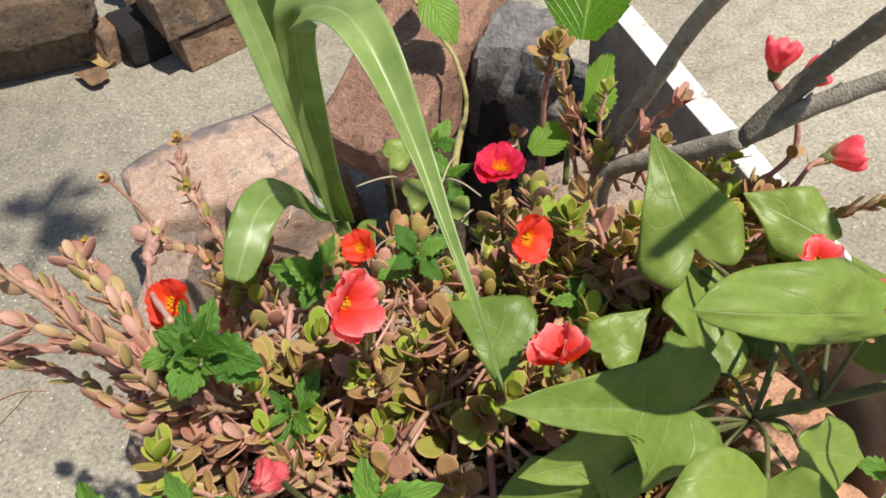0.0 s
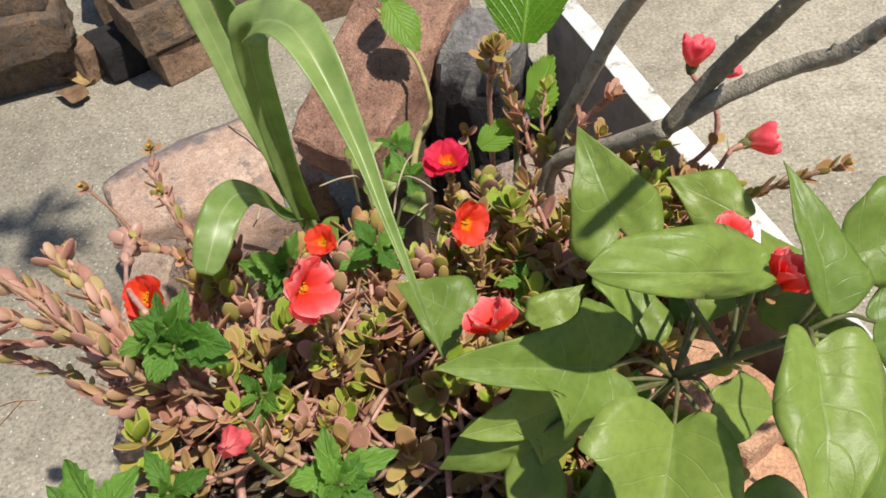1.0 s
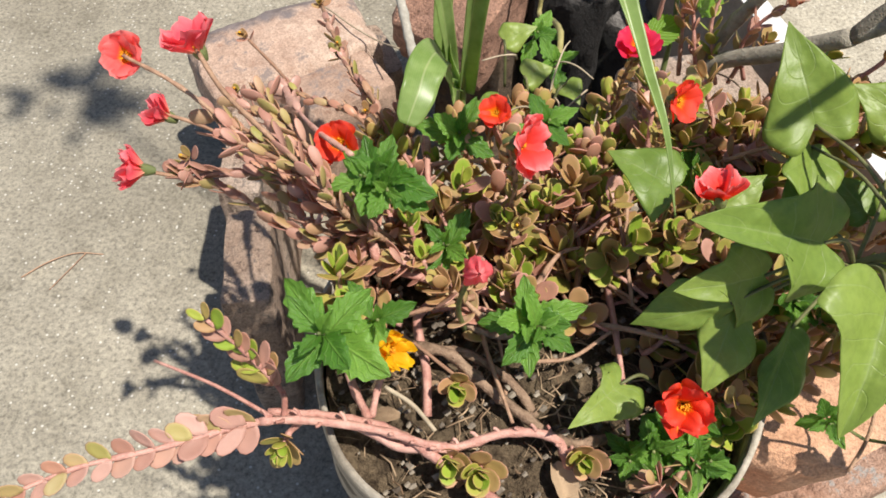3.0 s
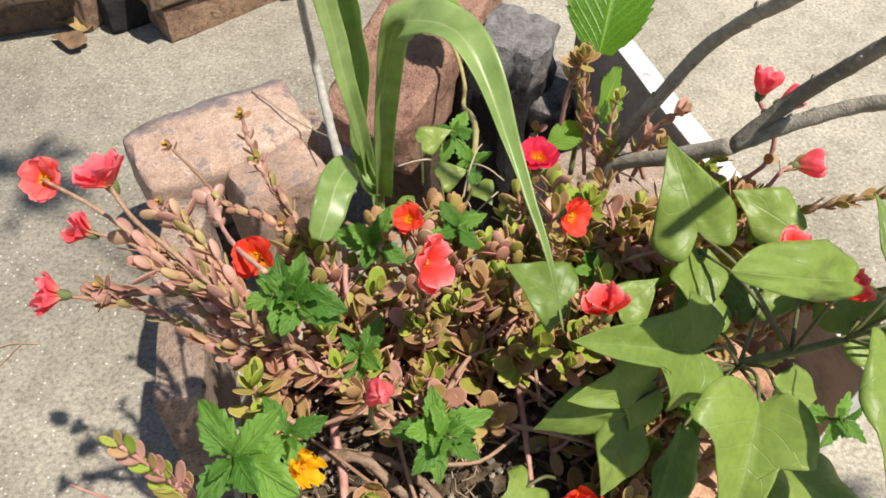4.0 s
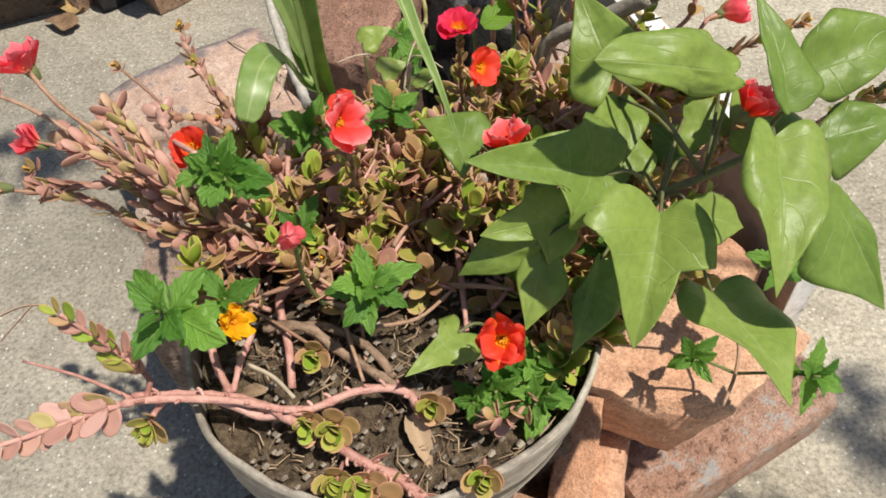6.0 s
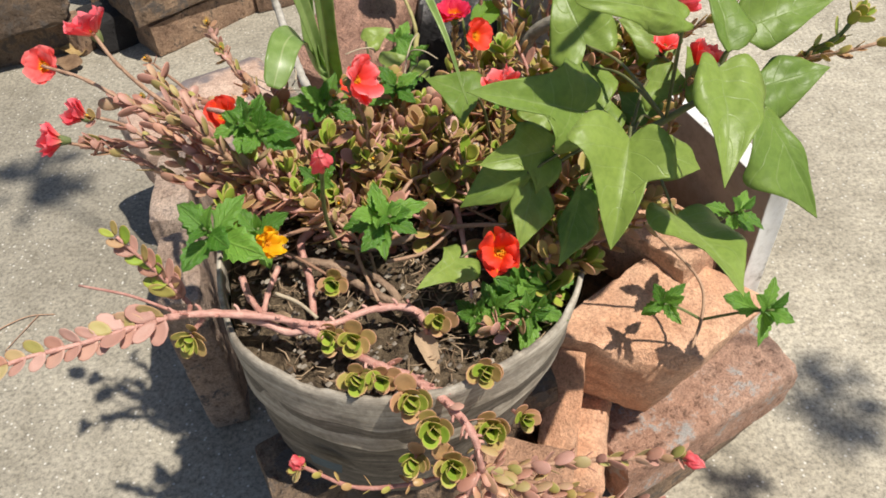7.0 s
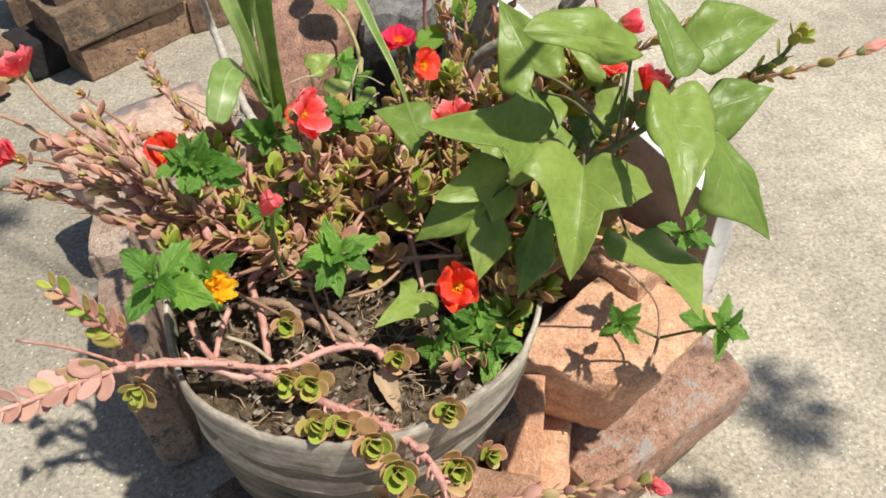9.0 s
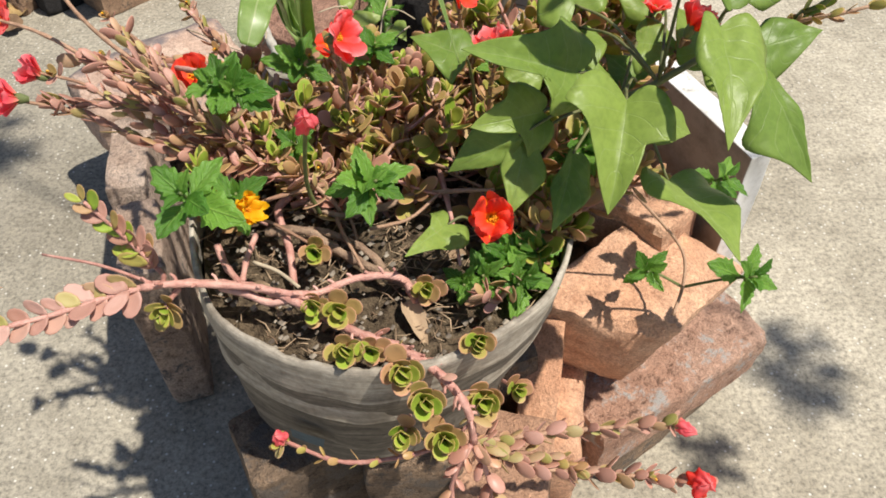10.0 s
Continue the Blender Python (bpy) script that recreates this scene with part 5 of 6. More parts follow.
def bark_buds(points, gap, seed):
    """Small dormant buds and leaf scars along a branch."""
    rnd = random.Random(seed)
    line = spline(points, 8)
    for i in range(2, len(line) - 1, gap):
        way = (line[i + 1] - line[i]).normalized()
        out = Matrix.Rotation(rnd.uniform(0, 6.28), 3, way) @ way.orthogonal().normalized()
        p = line[i] + out * 0.0038
        tube("bark_bud", [p, p + out * 0.0015 + way * 0.0012, p + out * 0.0024 + way * 0.003], 0.0019, 0.0006, BARK, shrub, "", 6, 3)


bark_buds([FORK, (0.174, 0.308, 0.560), (0.189, 0.291, 0.600), (0.200, 0.278, 0.630), (0.203, 0.247, 0.670)], 3, 1)
bark_buds([FORK, (0.176, 0.303, 0.545), (0.204, 0.297, 0.565), (0.222, 0.286, 0.580), (0.234, 0.278, 0.600), (0.249, 0.256, 0.630)], 3, 2)
bark_buds([(0.095, 0.363, 0.475), (0.110, 0.355, 0.520), (0.125, 0.346, 0.565), (0.137, 0.327, 0.600), (0.153, 0.300, 0.640)], 3, 3)

# ---- young tree shoots with serrated leaves ----
shoot = thing("tree_seedling", (0.065, 0.385, 0.420), "young seedling with bright serrated leaves among the branches", "plant")
SERRATED = [toothed_leaf_mesh("serrated_leaf", 1.0, 0.66, 13, TREE_LEAF, 0.12, 0.12, s) for s in (0, 3)]


def shoot_leaf(base, tip, facing, which=0):
    base, tip = Vector(base), Vector(tip)
    part("leaf", SERRATED[which], shoot, frame_of(base, facing, tip - base, (tip - base).length))


tube("stem", [(0.067, 0.381, 0.420), (0.068, 0.393, 0.460), (0.064, 0.398, 0.490), (0.059, 0.399, 0.520)], 0.0022, 0.0014, GREEN_STEM, shoot)
SLIM = toothed_leaf_mesh("slim_leaf", 1.0, 0.52, 9, TREE_LEAF, 0.15, 0.2, 1)


def leafy_crown(at, reach, count, size, seed):
    """Leaves crowded round the end of a branch."""
    rnd = random.Random(seed)
    for k in range(count):
        out = Vector((rnd.gauss(0, 1), rnd.gauss(0, 1), rnd.gauss(0, 0.6))).normalized()
        p = Vector(at) + Vector((out.x * reach[0], out.y * reach[1], out.z * reach[2])) * rnd.uniform(0.1, 1.0)
        part("leaf", SLIM, shrub, frame_of(p, (0.5 * rnd.uniform(-1, 1), 0.5 * rnd.uniform(-1, 1), 1), out, size * rnd.uniform(0.7, 1.2)))


leafy_crown((1.050, -0.045, 1.50), (0.046, 0.078, 0.03), 120, 0.024, 3)
leafy_crown((0.744, -0.060, 1.06), (0.040, 0.022, 0.02), 16, 0.028, 5)
leafy_crown((0.120, 0.35, 2.00), (0.09, 0.07, 0.04), 26, 0.060, 4)
shoot_leaf((0.074, 0.401, 0.520), (0.103, 0.487, 0.530), (-0.3, -0.7, 0.6))
shoot_leaf((0.075, 0.367, 0.490), (0.098, 0.413, 0.500), (0.75, -0.5, 0.4), 1)
shoot_leaf((0.043, 0.359, 0.470), (0.068, 0.379, 0.470), (0.0, -0.6, 0.8), 1)
tube("stem", [(-0.012, 0.372, 0.405), (-0.008, 0.420, 0.420), (-0.010, 0.500, 0.375), (-0.016, 0.597, 0.306), (-0.016, 0.614, 0.322), (-0.026, 0.642, 0.340), (-0.038, 0.657, 0.352), (-0.054, 0.680, 0.364), (-0.070, 0.697, 0.377)], 0.0026, 0.0017, YELLOW_STEM, shoot, "thin yellowish stem", 8, 6, 0.2, 0.2)
shoot_leaf((-0.055, 0.690, 0.386), (-0.022, 0.640, 0.384), (0.2, -0.5, 0.8), 1)
shoot_leaf((-0.060, 0.692, 0.384), (-0.052, 0.735, 0.396), (0.1, -0.5, 0.8), 1)

# ---- creeping daisy ----
daisy = thing("creeping_daisy", (-0.033, 0.174, 0.420), "creeping daisy shoots with glossy toothed leaves", "plant")
UP = (0.0, -0.45, 0.9)
daisy_sprig(daisy, (-0.114, 0.196, 0.501), UP, 0.034, 5, 20, 1)
daisy_sprig(daisy, (-0.030, 0.131, 0.469), UP, 0.032, 4, 50, 2)
daisy_sprig(daisy, (-0.129, 0.098, 0.495), (-0.1, -0.45, 0.9), 0.040, 5, 10, 3)
daisy_sprig(daisy, (-0.108, 0.124, 0.468), (0.3, -0.5, 0.9), 0.030, 3, 75, 4)
daisy_sprig(daisy, (-0.076, 0.264, 0.465), UP, 0.030, 4, 30, 5)
daisy_sprig(daisy, (-0.021, 0.280, 0.465), (0.2, -0.45, 0.9), 0.030, 4, 80, 6)
daisy_sprig(daisy, (-0.078, 0.185, 0.455), (-0.2, -0.45, 0.9), 0.028, 3, 10, 7)
daisy_sprig(daisy, (0.068, 0.253, 0.460), UP, 0.024, 3, 40, 8)
daisy_sprig(daisy, (0.116, 0.164, 0.455), UP, 0.030, 4, 40, 9)
daisy_sprig(daisy, (0.233, 0.184, 0.400), (0.4, -0.45, 0.8), 0.030, 4, 20, 10)
daisy_sprig(daisy, (0.248, 0.127, 0.352), (0.3, -0.6, 0.7), 0.036, 4, 20, 11, (0.212, 0.154, 0.310))
daisy_sprig(daisy, (0.178, 0.153, 0.335), (-0.2, -0.7, 0.6), 0.026, 4, 70, 12, (0.212, 0.154, 0.310))
tube("stem", [(0.201, 0.134, 0.300), (0.210, 0.150, 0.315), (0.213, 0.167, 0.330), (0.203, 0.180, 0.345), (0.160, 0.177, 0.400)], 0.0014, 0.0012, BROWN_STEM, daisy)
daisy_sprig(daisy, (0.060, 0.087, 0.426), (0.0, -0.6, 0.8), 0.026, 4, 0, 13)
daisy_sprig(daisy, (0.040, 0.084, 0.425), (-0.1, -0.6, 0.8), 0.024, 4, 60, 14)
daisy_sprig(daisy, (0.068, 0.082, 0.424), (0.3, -0.5, 0.8), 0.028, 3, 30, 15)
daisy_sprig(daisy, (-0.026, 0.430, 0.415), (0.1, -0.5, 0.8), 0.026, 3, 30, 16)
daisy_sprig(daisy, (-0.012, 0.385, 0.425), (0.1, -0.5, 0.8), 0.024, 3, 60, 17)
for k, (heart, way, size, turn) in enumerate((((-0.030, 0.131, 0.469), (0.4, -0.4, 0.8), 0.028, 10), ((-0.114, 0.196, 0.501), (-0.5, -0.4, 0.8), 0.028, 60), ((-0.114, 0.196, 0.501), (0.3, -0.7, 0.6), 0.028, 100))):
    daisy_sprig(daisy, Vector(heart) + 0.016 * Vector(way) - Vector((0, 0, 0.010)), way, size, 3, turn, 40 + k)
daisy_sprig(daisy, (0.056, 0.094, 0.432), (-0.2, -0.6, 0.8), 0.024, 4, 20, 50)
daisy_sprig(daisy, (0.064, 0.100, 0.434), (0.2, -0.6, 0.8), 0.026, 4, 80, 51)
daisy_sprig(daisy, (0.078, 0.102, 0.426), (0.3, -0.6, 0.8), 0.024, 4, 50, 52)
daisy_sprig(daisy, (0.061, 0.076, 0.425), (-0.1, -0.8, 0.6), 0.022, 4, 50, 53)
daisy_sprig(daisy, (0.028, 0.078, 0.425), (-0.3, -0.7, 0.6), 0.020, 4, 20, 54)
flower(daisy, (-0.096, 0.101, 0.479), (0.6, -0.5, 0.6), 0.0120, PETAL_YELLOW, 30, 0.34, 15, "ragged yellow flower", 6)

# ---- moss rose: the left plant ----
left = thing("moss_rose", (-0.108, 0.197, 0.420), "moss rose with long bronze stems leaning out over the pot's edge", "plant", "moss roses")


def long_stem(plant, points, seed, r0=0.0019, r1=0.0011, mat=None, leaf_mat=None, size=0.0178, gap=0.0074, start=0.2, rosette=0, tip=1.0):
    """A stem clothed in narrow leaves that lie close along it; tip: where the bare flower stalk begins."""
    return fleshy_stem(plant, points, r0, r1, mat or BROWN_STEM, leaf_mat or FLESH_DUSK, size, gap, start, 30, rosette, None, seed, narrow=True, bare=tip, jitter=0.2)


ROOT_L = Vector((-0.106, 0.198, 0.430))
FLOWER_A, FLOWER_B, FLOWER_C, FLOWER_D = (-0.205, 0.213, 0.570), (-0.274, 0.262, 0.513), (-0.264, 0.259, 0.472), (-0.245, 0.182, 0.506)
# four long flowering stems
long_stem(left, [ROOT_L, (-0.128, 0.180, 0.478), (-0.151, 0.186, 0.510), (-0.178, 0.200, 0.528), (-0.193, 0.203, 0.550), FLOWER_A], 1, start=0.15, tip=0.62)
long_stem(left, [ROOT_L, (-0.146, 0.190, 0.470), (-0.178, 0.210, 0.482), (-0.206, 0.226, 0.500), (-0.240, 0.244, 0.512), FLOWER_B], 2, leaf_mat=FLESH_PINK, start=0.1, tip=0.62)
long_stem(left, [ROOT_L, (-0.148, 0.184, 0.461), (-0.178, 0.211, 0.458), (-0.212, 0.246, 0.452), (-0.232, 0.256, 0.462), FLOWER_C], 3, leaf_mat=FLESH_PINK, start=0.1, tip=0.80)
long_stem(left, [ROOT_L, (-0.150, 0.180, 0.455), (-0.190, 0.198, 0.462), (-0.215, 0.196, 0.482), FLOWER_D], 4, start=0.1, tip=0.84)
# leafy side shoots that fill the space between them
long_stem(left, [ROOT_L, (-0.135, 0.194, 0.478), (-0.160, 0.216, 0.500), (-0.186, 0.238, 0.512)], 5, leaf_mat=FLESH_PINK, rosette=6)
long_stem(left, [(-0.128, 0.190, 0.470), (-0.158, 0.206, 0.488), (-0.190, 0.222, 0.496), (-0.218, 0.238, 0.494)], 6, rosette=5)
long_stem(left, [(-0.140, 0.200, 0.450), (-0.172, 0.212, 0.470), (-0.205, 0.206, 0.480), (-0.225, 0.196, 0.492)], 12, rosette=5)
long_stem(left, [(-0.128, 0.186, 0.468), (-0.150, 0.192, 0.492), (-0.166, 0.190, 0.512), (-0.186, 0.190, 0.524)], 13, leaf_mat=FLESH_PINK, rosette=5)
long_stem(left, [(-0.135, 0.200, 0.450), (-0.165, 0.226, 0.465), (-0.195, 0.262, 0.466), (-0.226, 0.290, 0.458)], 11, leaf_mat=FLESH_PINK, rosette=4)
# upright shoots with spent heads before the brick
long_stem(left, [(-0.115, 0.262, 0.440), (-0.132, 0.283, 0.470), (-0.154, 0.316, 0.470), (-0.166, 0.330, 0.486), (-0.180, 0.366, 0.478)], 7, size=0.013, rosette=0, tip=0.86)
long_stem(left, [(-0.120, 0.270, 0.440), (-0.150, 0.290, 0.452), (-0.190, 0.318, 0.438), (-0.214, 0.344, 0.438), (-0.236, 0.360, 0.449)], 8, leaf_mat=FLESH_PINK, size=0.013, rosette=0, tip=0.70)
long_stem(left, [(-0.125, 0.283, 0.440), (-0.143, 0.298, 0.465), (-0.159, 0.318, 0.478)], 9, size=0.013, rosette=6)
long_stem(left, [(-0.132, 0.210, 0.498), (-0.160, 0.244, 0.480), (-0.186, 0.290, 0.452), (-0.203, 0.326, 0.432)], 10, mat=PINK_STEM, leaf_mat=FLESH_ASHEN, size=0.0150, gap=0.0042, start=0.62, rosette=18)
flower(left, FLOWER_A, (-0.35, 0.10, 0.85), 0.0168, PETAL_ROSE, 26, 0.10, 10, "coral cup-shaped flower", 6)
flower(left, FLOWER_B, (-0.10, -0.75, 0.60), 0.0160, PETAL_HEART, 36, 0.07, 40, "coral flower with an orange heart", 6)
flower(left, FLOWER_C, (-0.70, -0.05, 0.60), 0.0160, PETAL_ROSE, 18, 0.10, 60, "", 6)
flower(left, FLOWER_D, (-0.80, -0.25, 0.30), 0.0155, PETAL_ROSE, 22, 0.12, 20, "", 6)
flower(left, (-0.146, 0.233, 0.481), (-0.30, -0.60, 0.70), 0.0165, PETAL_ORANGE, 30, 0.05, 30)
seed_pod(left, (-0.181, 0.368, 0.478), (0, -0.4, 0.9), 0.010, 3)
seed_pod(left, (-0.160, 0.320, 0.482), (0, -0.4, 0.9), 0.008, 4)
seed_pod(left, (-0.238, 0.362, 0.450), (-0.5, -0.2, 0.7), 0.011, 5)
seed_pod(left, (-0.229, 0.303, 0.452), (-0.2, -0.4, 0.9), 0.009, 14)
seed_pod(left, (-0.207, 0.175, 0.526), (-0.3, -0.5, 0.8), 0.010, 15)
# arching and lying stems
tube("stem", [(-0.116, 0.177, 0.430), (-0.120, 0.186, 0.450), (-0.138, 0.196, 0.475), (-0.145, 0.195, 0.475), (-0.151, 0.186, 0.465)], 0.0022, 0.0016, PINK_STEM, left)
tube("stem", [(-0.032, 0.172, 0.425), (-0.110, 0.177, 0.440), (-0.123, 0.193, 0.455), (-0.141, 0.208, 0.470)], 0.0030, 0.0024, PINK_STEM, left, "thick pink stem")
tube("stem", [(-0.083, 0.161, 0.430), (-0.091, 0.151, 0.425), (-0.083, 0.123, 0.420), (-0.080, 0.099, 0.410)], 0.0030, 0.0026, PINK_STEM, left)

# ---- moss rose: the front plant ----
def flat_shoot(plant, points, r0, r1, size, count, mats, seed, face=(0.05, -0.62, 0.78), start=0.0, lean=44):
    """A lying shoot whose broad leaves overlap in pairs to both sides of its stem."""
    rnd = random.Random(seed)
    ob, line = tube("stem", points, r0, r1, PINK_STEM, plant, "", 7, 6, 0.25, 0.2)
    poses = []
    for k in range(count):
        f = start + (1 - start) * k / (count - 1)
        i = min(len(line) - 2, int(f * (len(line) - 1)))
        p, way = line[i].lerp(line[i + 1], f * (len(line) - 1) - i), (line[i + 1] - line[i]).normalized()
        up = (Vector(face) + Vector((rnd.uniform(-0.3, 0.3), rnd.uniform(-0.3, 0.3), rnd.uniform(-0.2, 0.2)))).normalized()
        side = way.cross(up).normalized()
        for sign in (-1, 1):
            a = radians(lean + rnd.uniform(-14, 10)) * (1 - 0.35 * f)
            x = way * math.cos(a) + side * sign * math.sin(a)
            n = (up + side * sign * rnd.uniform(-0.5, 0.1) + way * rnd.uniform(-0.2, 0.3)).normalized()
            poses.append((rnd.choice(mats), frame_of(p + up * (0.0012 + 0.0008 * (k % 2)), n, x, size * (1.08 - 0.40 * f) * rnd.uniform(0.88, 1.12)), rnd.choice((0, 1, 2))))
    put_leaves(plant, poses, 420)
    return line


front = thing("moss_rose", (-0.005, 0.101, 0.410), "moss rose with thick pink stems trailing over the rim", "plant", "moss roses")
LONG = [(-0.002, 0.076, 0.412), (-0.011, 0.086, 0.425), (-0.036, 0.085, 0.430), (-0.067, 0.074, 0.430), (-0.101, 0.077, 0.437), (-0.137, 0.076, 0.445), (-0.161, 0.071, 0.450)]
fleshy_stem(front, LONG, 0.0026, 0.0019, PINK_STEM, FLESH_PINK, 0.015, 0, seed=40, sides=9)
flat_shoot(front, [(-0.161, 0.071, 0.450), (-0.179, 0.063, 0.452), (-0.204, 0.051, 0.455), (-0.236, 0.037, 0.460), (-0.264, 0.021, 0.460)], 0.0020, 0.0010, 0.0180, 15, (FLESH_DUSK, FLESH_ASHEN, FLESH_DUSK, FLESH_PINK), 41, lean=40)
tube("stem", [(-0.067, 0.074, 0.430), (-0.090, 0.074, 0.425), (-0.103, 0.077, 0.430), (-0.121, 0.084, 0.430)], 0.0030, 0.0024, PINK_STEM, front)
tube("stem", [(-0.155, 0.074, 0.450), (-0.186, 0.086, 0.455), (-0.221, 0.097, 0.455)], 0.0012, 0.0008, PINK_STEM, front, "bare thin pink shoot")
tube("stem", [(-0.150, 0.077, 0.445), (-0.155, 0.092, 0.436), (-0.160, 0.098, 0.436)], 0.0018, 0.0016, PINK_STEM, front)
flat_shoot(front, [(-0.160, 0.098, 0.436), (-0.167, 0.101, 0.448), (-0.175, 0.103, 0.464), (-0.187, 0.104, 0.489)], 0.0016, 0.0010, 0.0175, 11, (FLESH_DUSK, FLESH_BROWN, FLESH_DUSK, FLESH_GREEN), 42, (-0.2, -0.75, 0.55), lean=40)
fleshy_stem(front, [(-0.142, 0.077, 0.440), (-0.148, 0.073, 0.435), (-0.150, 0.065, 0.435)], 0.0018, 0.0014, PINK_STEM, FLESH_BROWN, 0.016, 0, rosette=14, tip_mat=FLESH_GREEN, seed=43)
DROOP = [(-0.065, 0.072, 0.415), (-0.036, 0.049, 0.420), (-0.013, 0.037, 0.420), (0.007, 0.019, 0.420), (0.022, 0.001, 0.410), (0.026, -0.008, 0.385)]
fleshy_stem(front, DROOP, 0.0030, 0.0023, PINK_STEM, FLESH_PINK, 0.014, 0.017, 0.3, 70, seed=44, sides=9)


def stem_stubs(plant, points, gap, seed):
    """Short stubs left on an old stem where leaves fell off."""
    rnd = random.Random(seed)
    line = spline(points, 6)
    for i in range(1, len(line) - 1, gap):
        way = (line[i + 1] - line[i]).normalized()
        out = (Matrix.Rotation(rnd.uniform(0, 6.28), 3, way) @ way.orthogonal()).normalized()
        if out.z < -0.3:
            out = -out
        size = rnd.uniform(0.7, 1.5)
        p = line[i] + out * 0.0016
        tube("stub", [p, p + (out * 0.0022 + way * 0.0010) * size, p + (out * 0.0034 + way * 0.0026) * size], 0.0012, 0.0008, PINK_STEM, plant, "", 6, 3)


stem_stubs(front, LONG, 2, 5)
stem_stubs(front, DROOP, 1, 6)


def rosette(plant, at, facing, size, count=14, seed=0, mat=None):
    rnd = random.Random(seed)
    at, size = Vector(at) + Vector((0, 0.0055, 0.0055)), 1.16 * size
    way = Vector(facing).normalized()
    tube("stem", [at - way * size * 1.4, at - way * size * 0.5, at], 0.0013, 0.0011, PINK_STEM, plant)
    put_leaves(plant, rosette_at(at, way, count, 0.98 * size, mat or FLESH_GREEN, FLESH_ROSETTE, rnd, True))


FACE = (0.0, -0.75, 0.65)
rosette(front, (-0.064, 0.102, 0.425), FACE, 0.015, 13, 1)
rosette(front, (-0.065, 0.062, 0.420), FACE, 0.015, 12, 2)
rosette(front, (-0.049, 0.058, 0.420), FACE, 0.015, 12, 3)
rosette(front, (-0.045, 0.026, 0.425), FACE, 0.015, 13, 4)
rosette(front, (-0.030, 0.024, 0.425), FACE, 0.014, 12, 5)
rosette(front, (-0.013, 0.012, 0.420), FACE, 0.016, 14, 6)
rosette(front, (-0.001, -0.002, 0.410), FACE, 0.016, 14, 7)
rosette(front, (0.004, 0.070, 0.420), FACE, 0.014, 13, 8)
rosette(front, (0.032, 0.026, 0.425), FACE, 0.014, 13, 9)
rosette(front, (0.033, 0.002, 0.400), FACE, 0.016, 14, 10)
rosette(front, (0.009, -0.013, 0.385), FACE, 0.016, 14, 11)
rosette(front, (-0.015, -0.008, 0.385), (-0.2, -0.8, 0.5), 0.014, 12, 12)
rosette(front, (0.054, 0.014, 0.390), (0.3, -0.7, 0.6), 0.012, 12, 13)
fleshy_stem(front, [(0.026, -0.008, 0.385), (0.056, -0.001, 0.375), (0.085, 0.003, 0.370), (0.120, 0.003, 0.370), (0.149, 0.002, 0.372)], 0.0019, 0.0014, BROWN_STEM, FLESH_DUSK, 0.0145, 0.0072, 0.0, 42, 0, None, 45, wide=True)
fleshy_stem(front, [(0.026, -0.008, 0.385), (0.048, -0.013, 0.370), (0.075, -0.017, 0.360), (0.103, -0.019, 0.355), (0.131, -0.022, 0.352), (0.162, -0.028, 0.350)], 0.0019, 0.0012, BROWN_STEM, FLESH_DUSK, 0.0150, 0.0068, 0.0, 45, 0, FLESH_PINK, 46, wide=True)
fleshy_stem(front, [(0.021, -0.003, 0.385), (-0.007, -0.007, 0.375), (-0.038, -0.005, 0.365), (-0.059, -0.002, 0.365), (-0.087, 0.010, 0.370)], 0.0018, 0.0012, PINK_STEM, FLESH_BROWN, 0.010, 0.011, 0.1, 55, 0, None, 47)
fleshy_stem(front, [(0.024, -0.007, 0.385), (0.034, -0.018, 0.360), (0.036, -0.027, 0.340), (0.032, -0.044, 0.310)], 0.0019, 0.0014, PINK_STEM, FLESH_PINK, 0.015, 0.008, 0.0, 60, 8, None, 48)
fleshy_stem(front, [(0.024, -0.009, 0.385), (0.013, -0.017, 0.355), (0.012, -0.028, 0.330)], 0.0019, 0.0014, PINK_STEM, FLESH_PINK, 0.015, 0.009, 0.0, 60, 8, None, 49)
fleshy_stem(front, [(0.031, -0.008, 0.385), (0.048, -0.011, 0.375), (0.066, -0.008, 0.365), (0.086, -0.016, 0.360)], 0.0018, 0.0014, BROWN_STEM, FLESH_DUSK, 0.014, 0.007, 0.0, 50, 8, FLESH_BROWN, 50, wide=True)
bud(front, (-0.088, 0.011, 0.371), (-0.2, -0.3, 0.9), 0.013, PETAL_PINK, 1.0, 1)
bud(front, (0.151, 0.002, 0.372), (0.6, -0.6, 0.2), 0.013, PETAL_PINK, 1.0, 2)
bud(front, (0.160, -0.028, 0.352), (0.1, -0.4, 0.7), 0.016, PETAL_CORAL, 1.0, 0, fat=1.5)
seed_pod(front, (0.149, 0.002, 0.372), (0.6, -0.5, 0.3), 0.010, 6)
seed_pod(front, (0.131, -0.022, 0.353), (0.6, -0.5, 0.3), 0.010, 7)
seed_pod(front, (-0.090, 0.008, 0.370), (-0.6, -0.5, 0.3), 0.010, 8)
flower(front, (0.044, 0.085, 0.475), (-0.05, -0.65, 0.75), 0.0170, PETAL_ORANGE, 30, 0.36, 23, "wide open orange-red flower with orange stamens", 5)
fleshy_stem(front, [(0.068, 0.102, 0.420), (0.048, 0.065, 0.425), (0.038, 0.065, 0.430)], 0.0018, 0.0014, BROWN_STEM, FLESH_PINK, 0.016, 0.008, 0.2, 55, 8, None, 51)
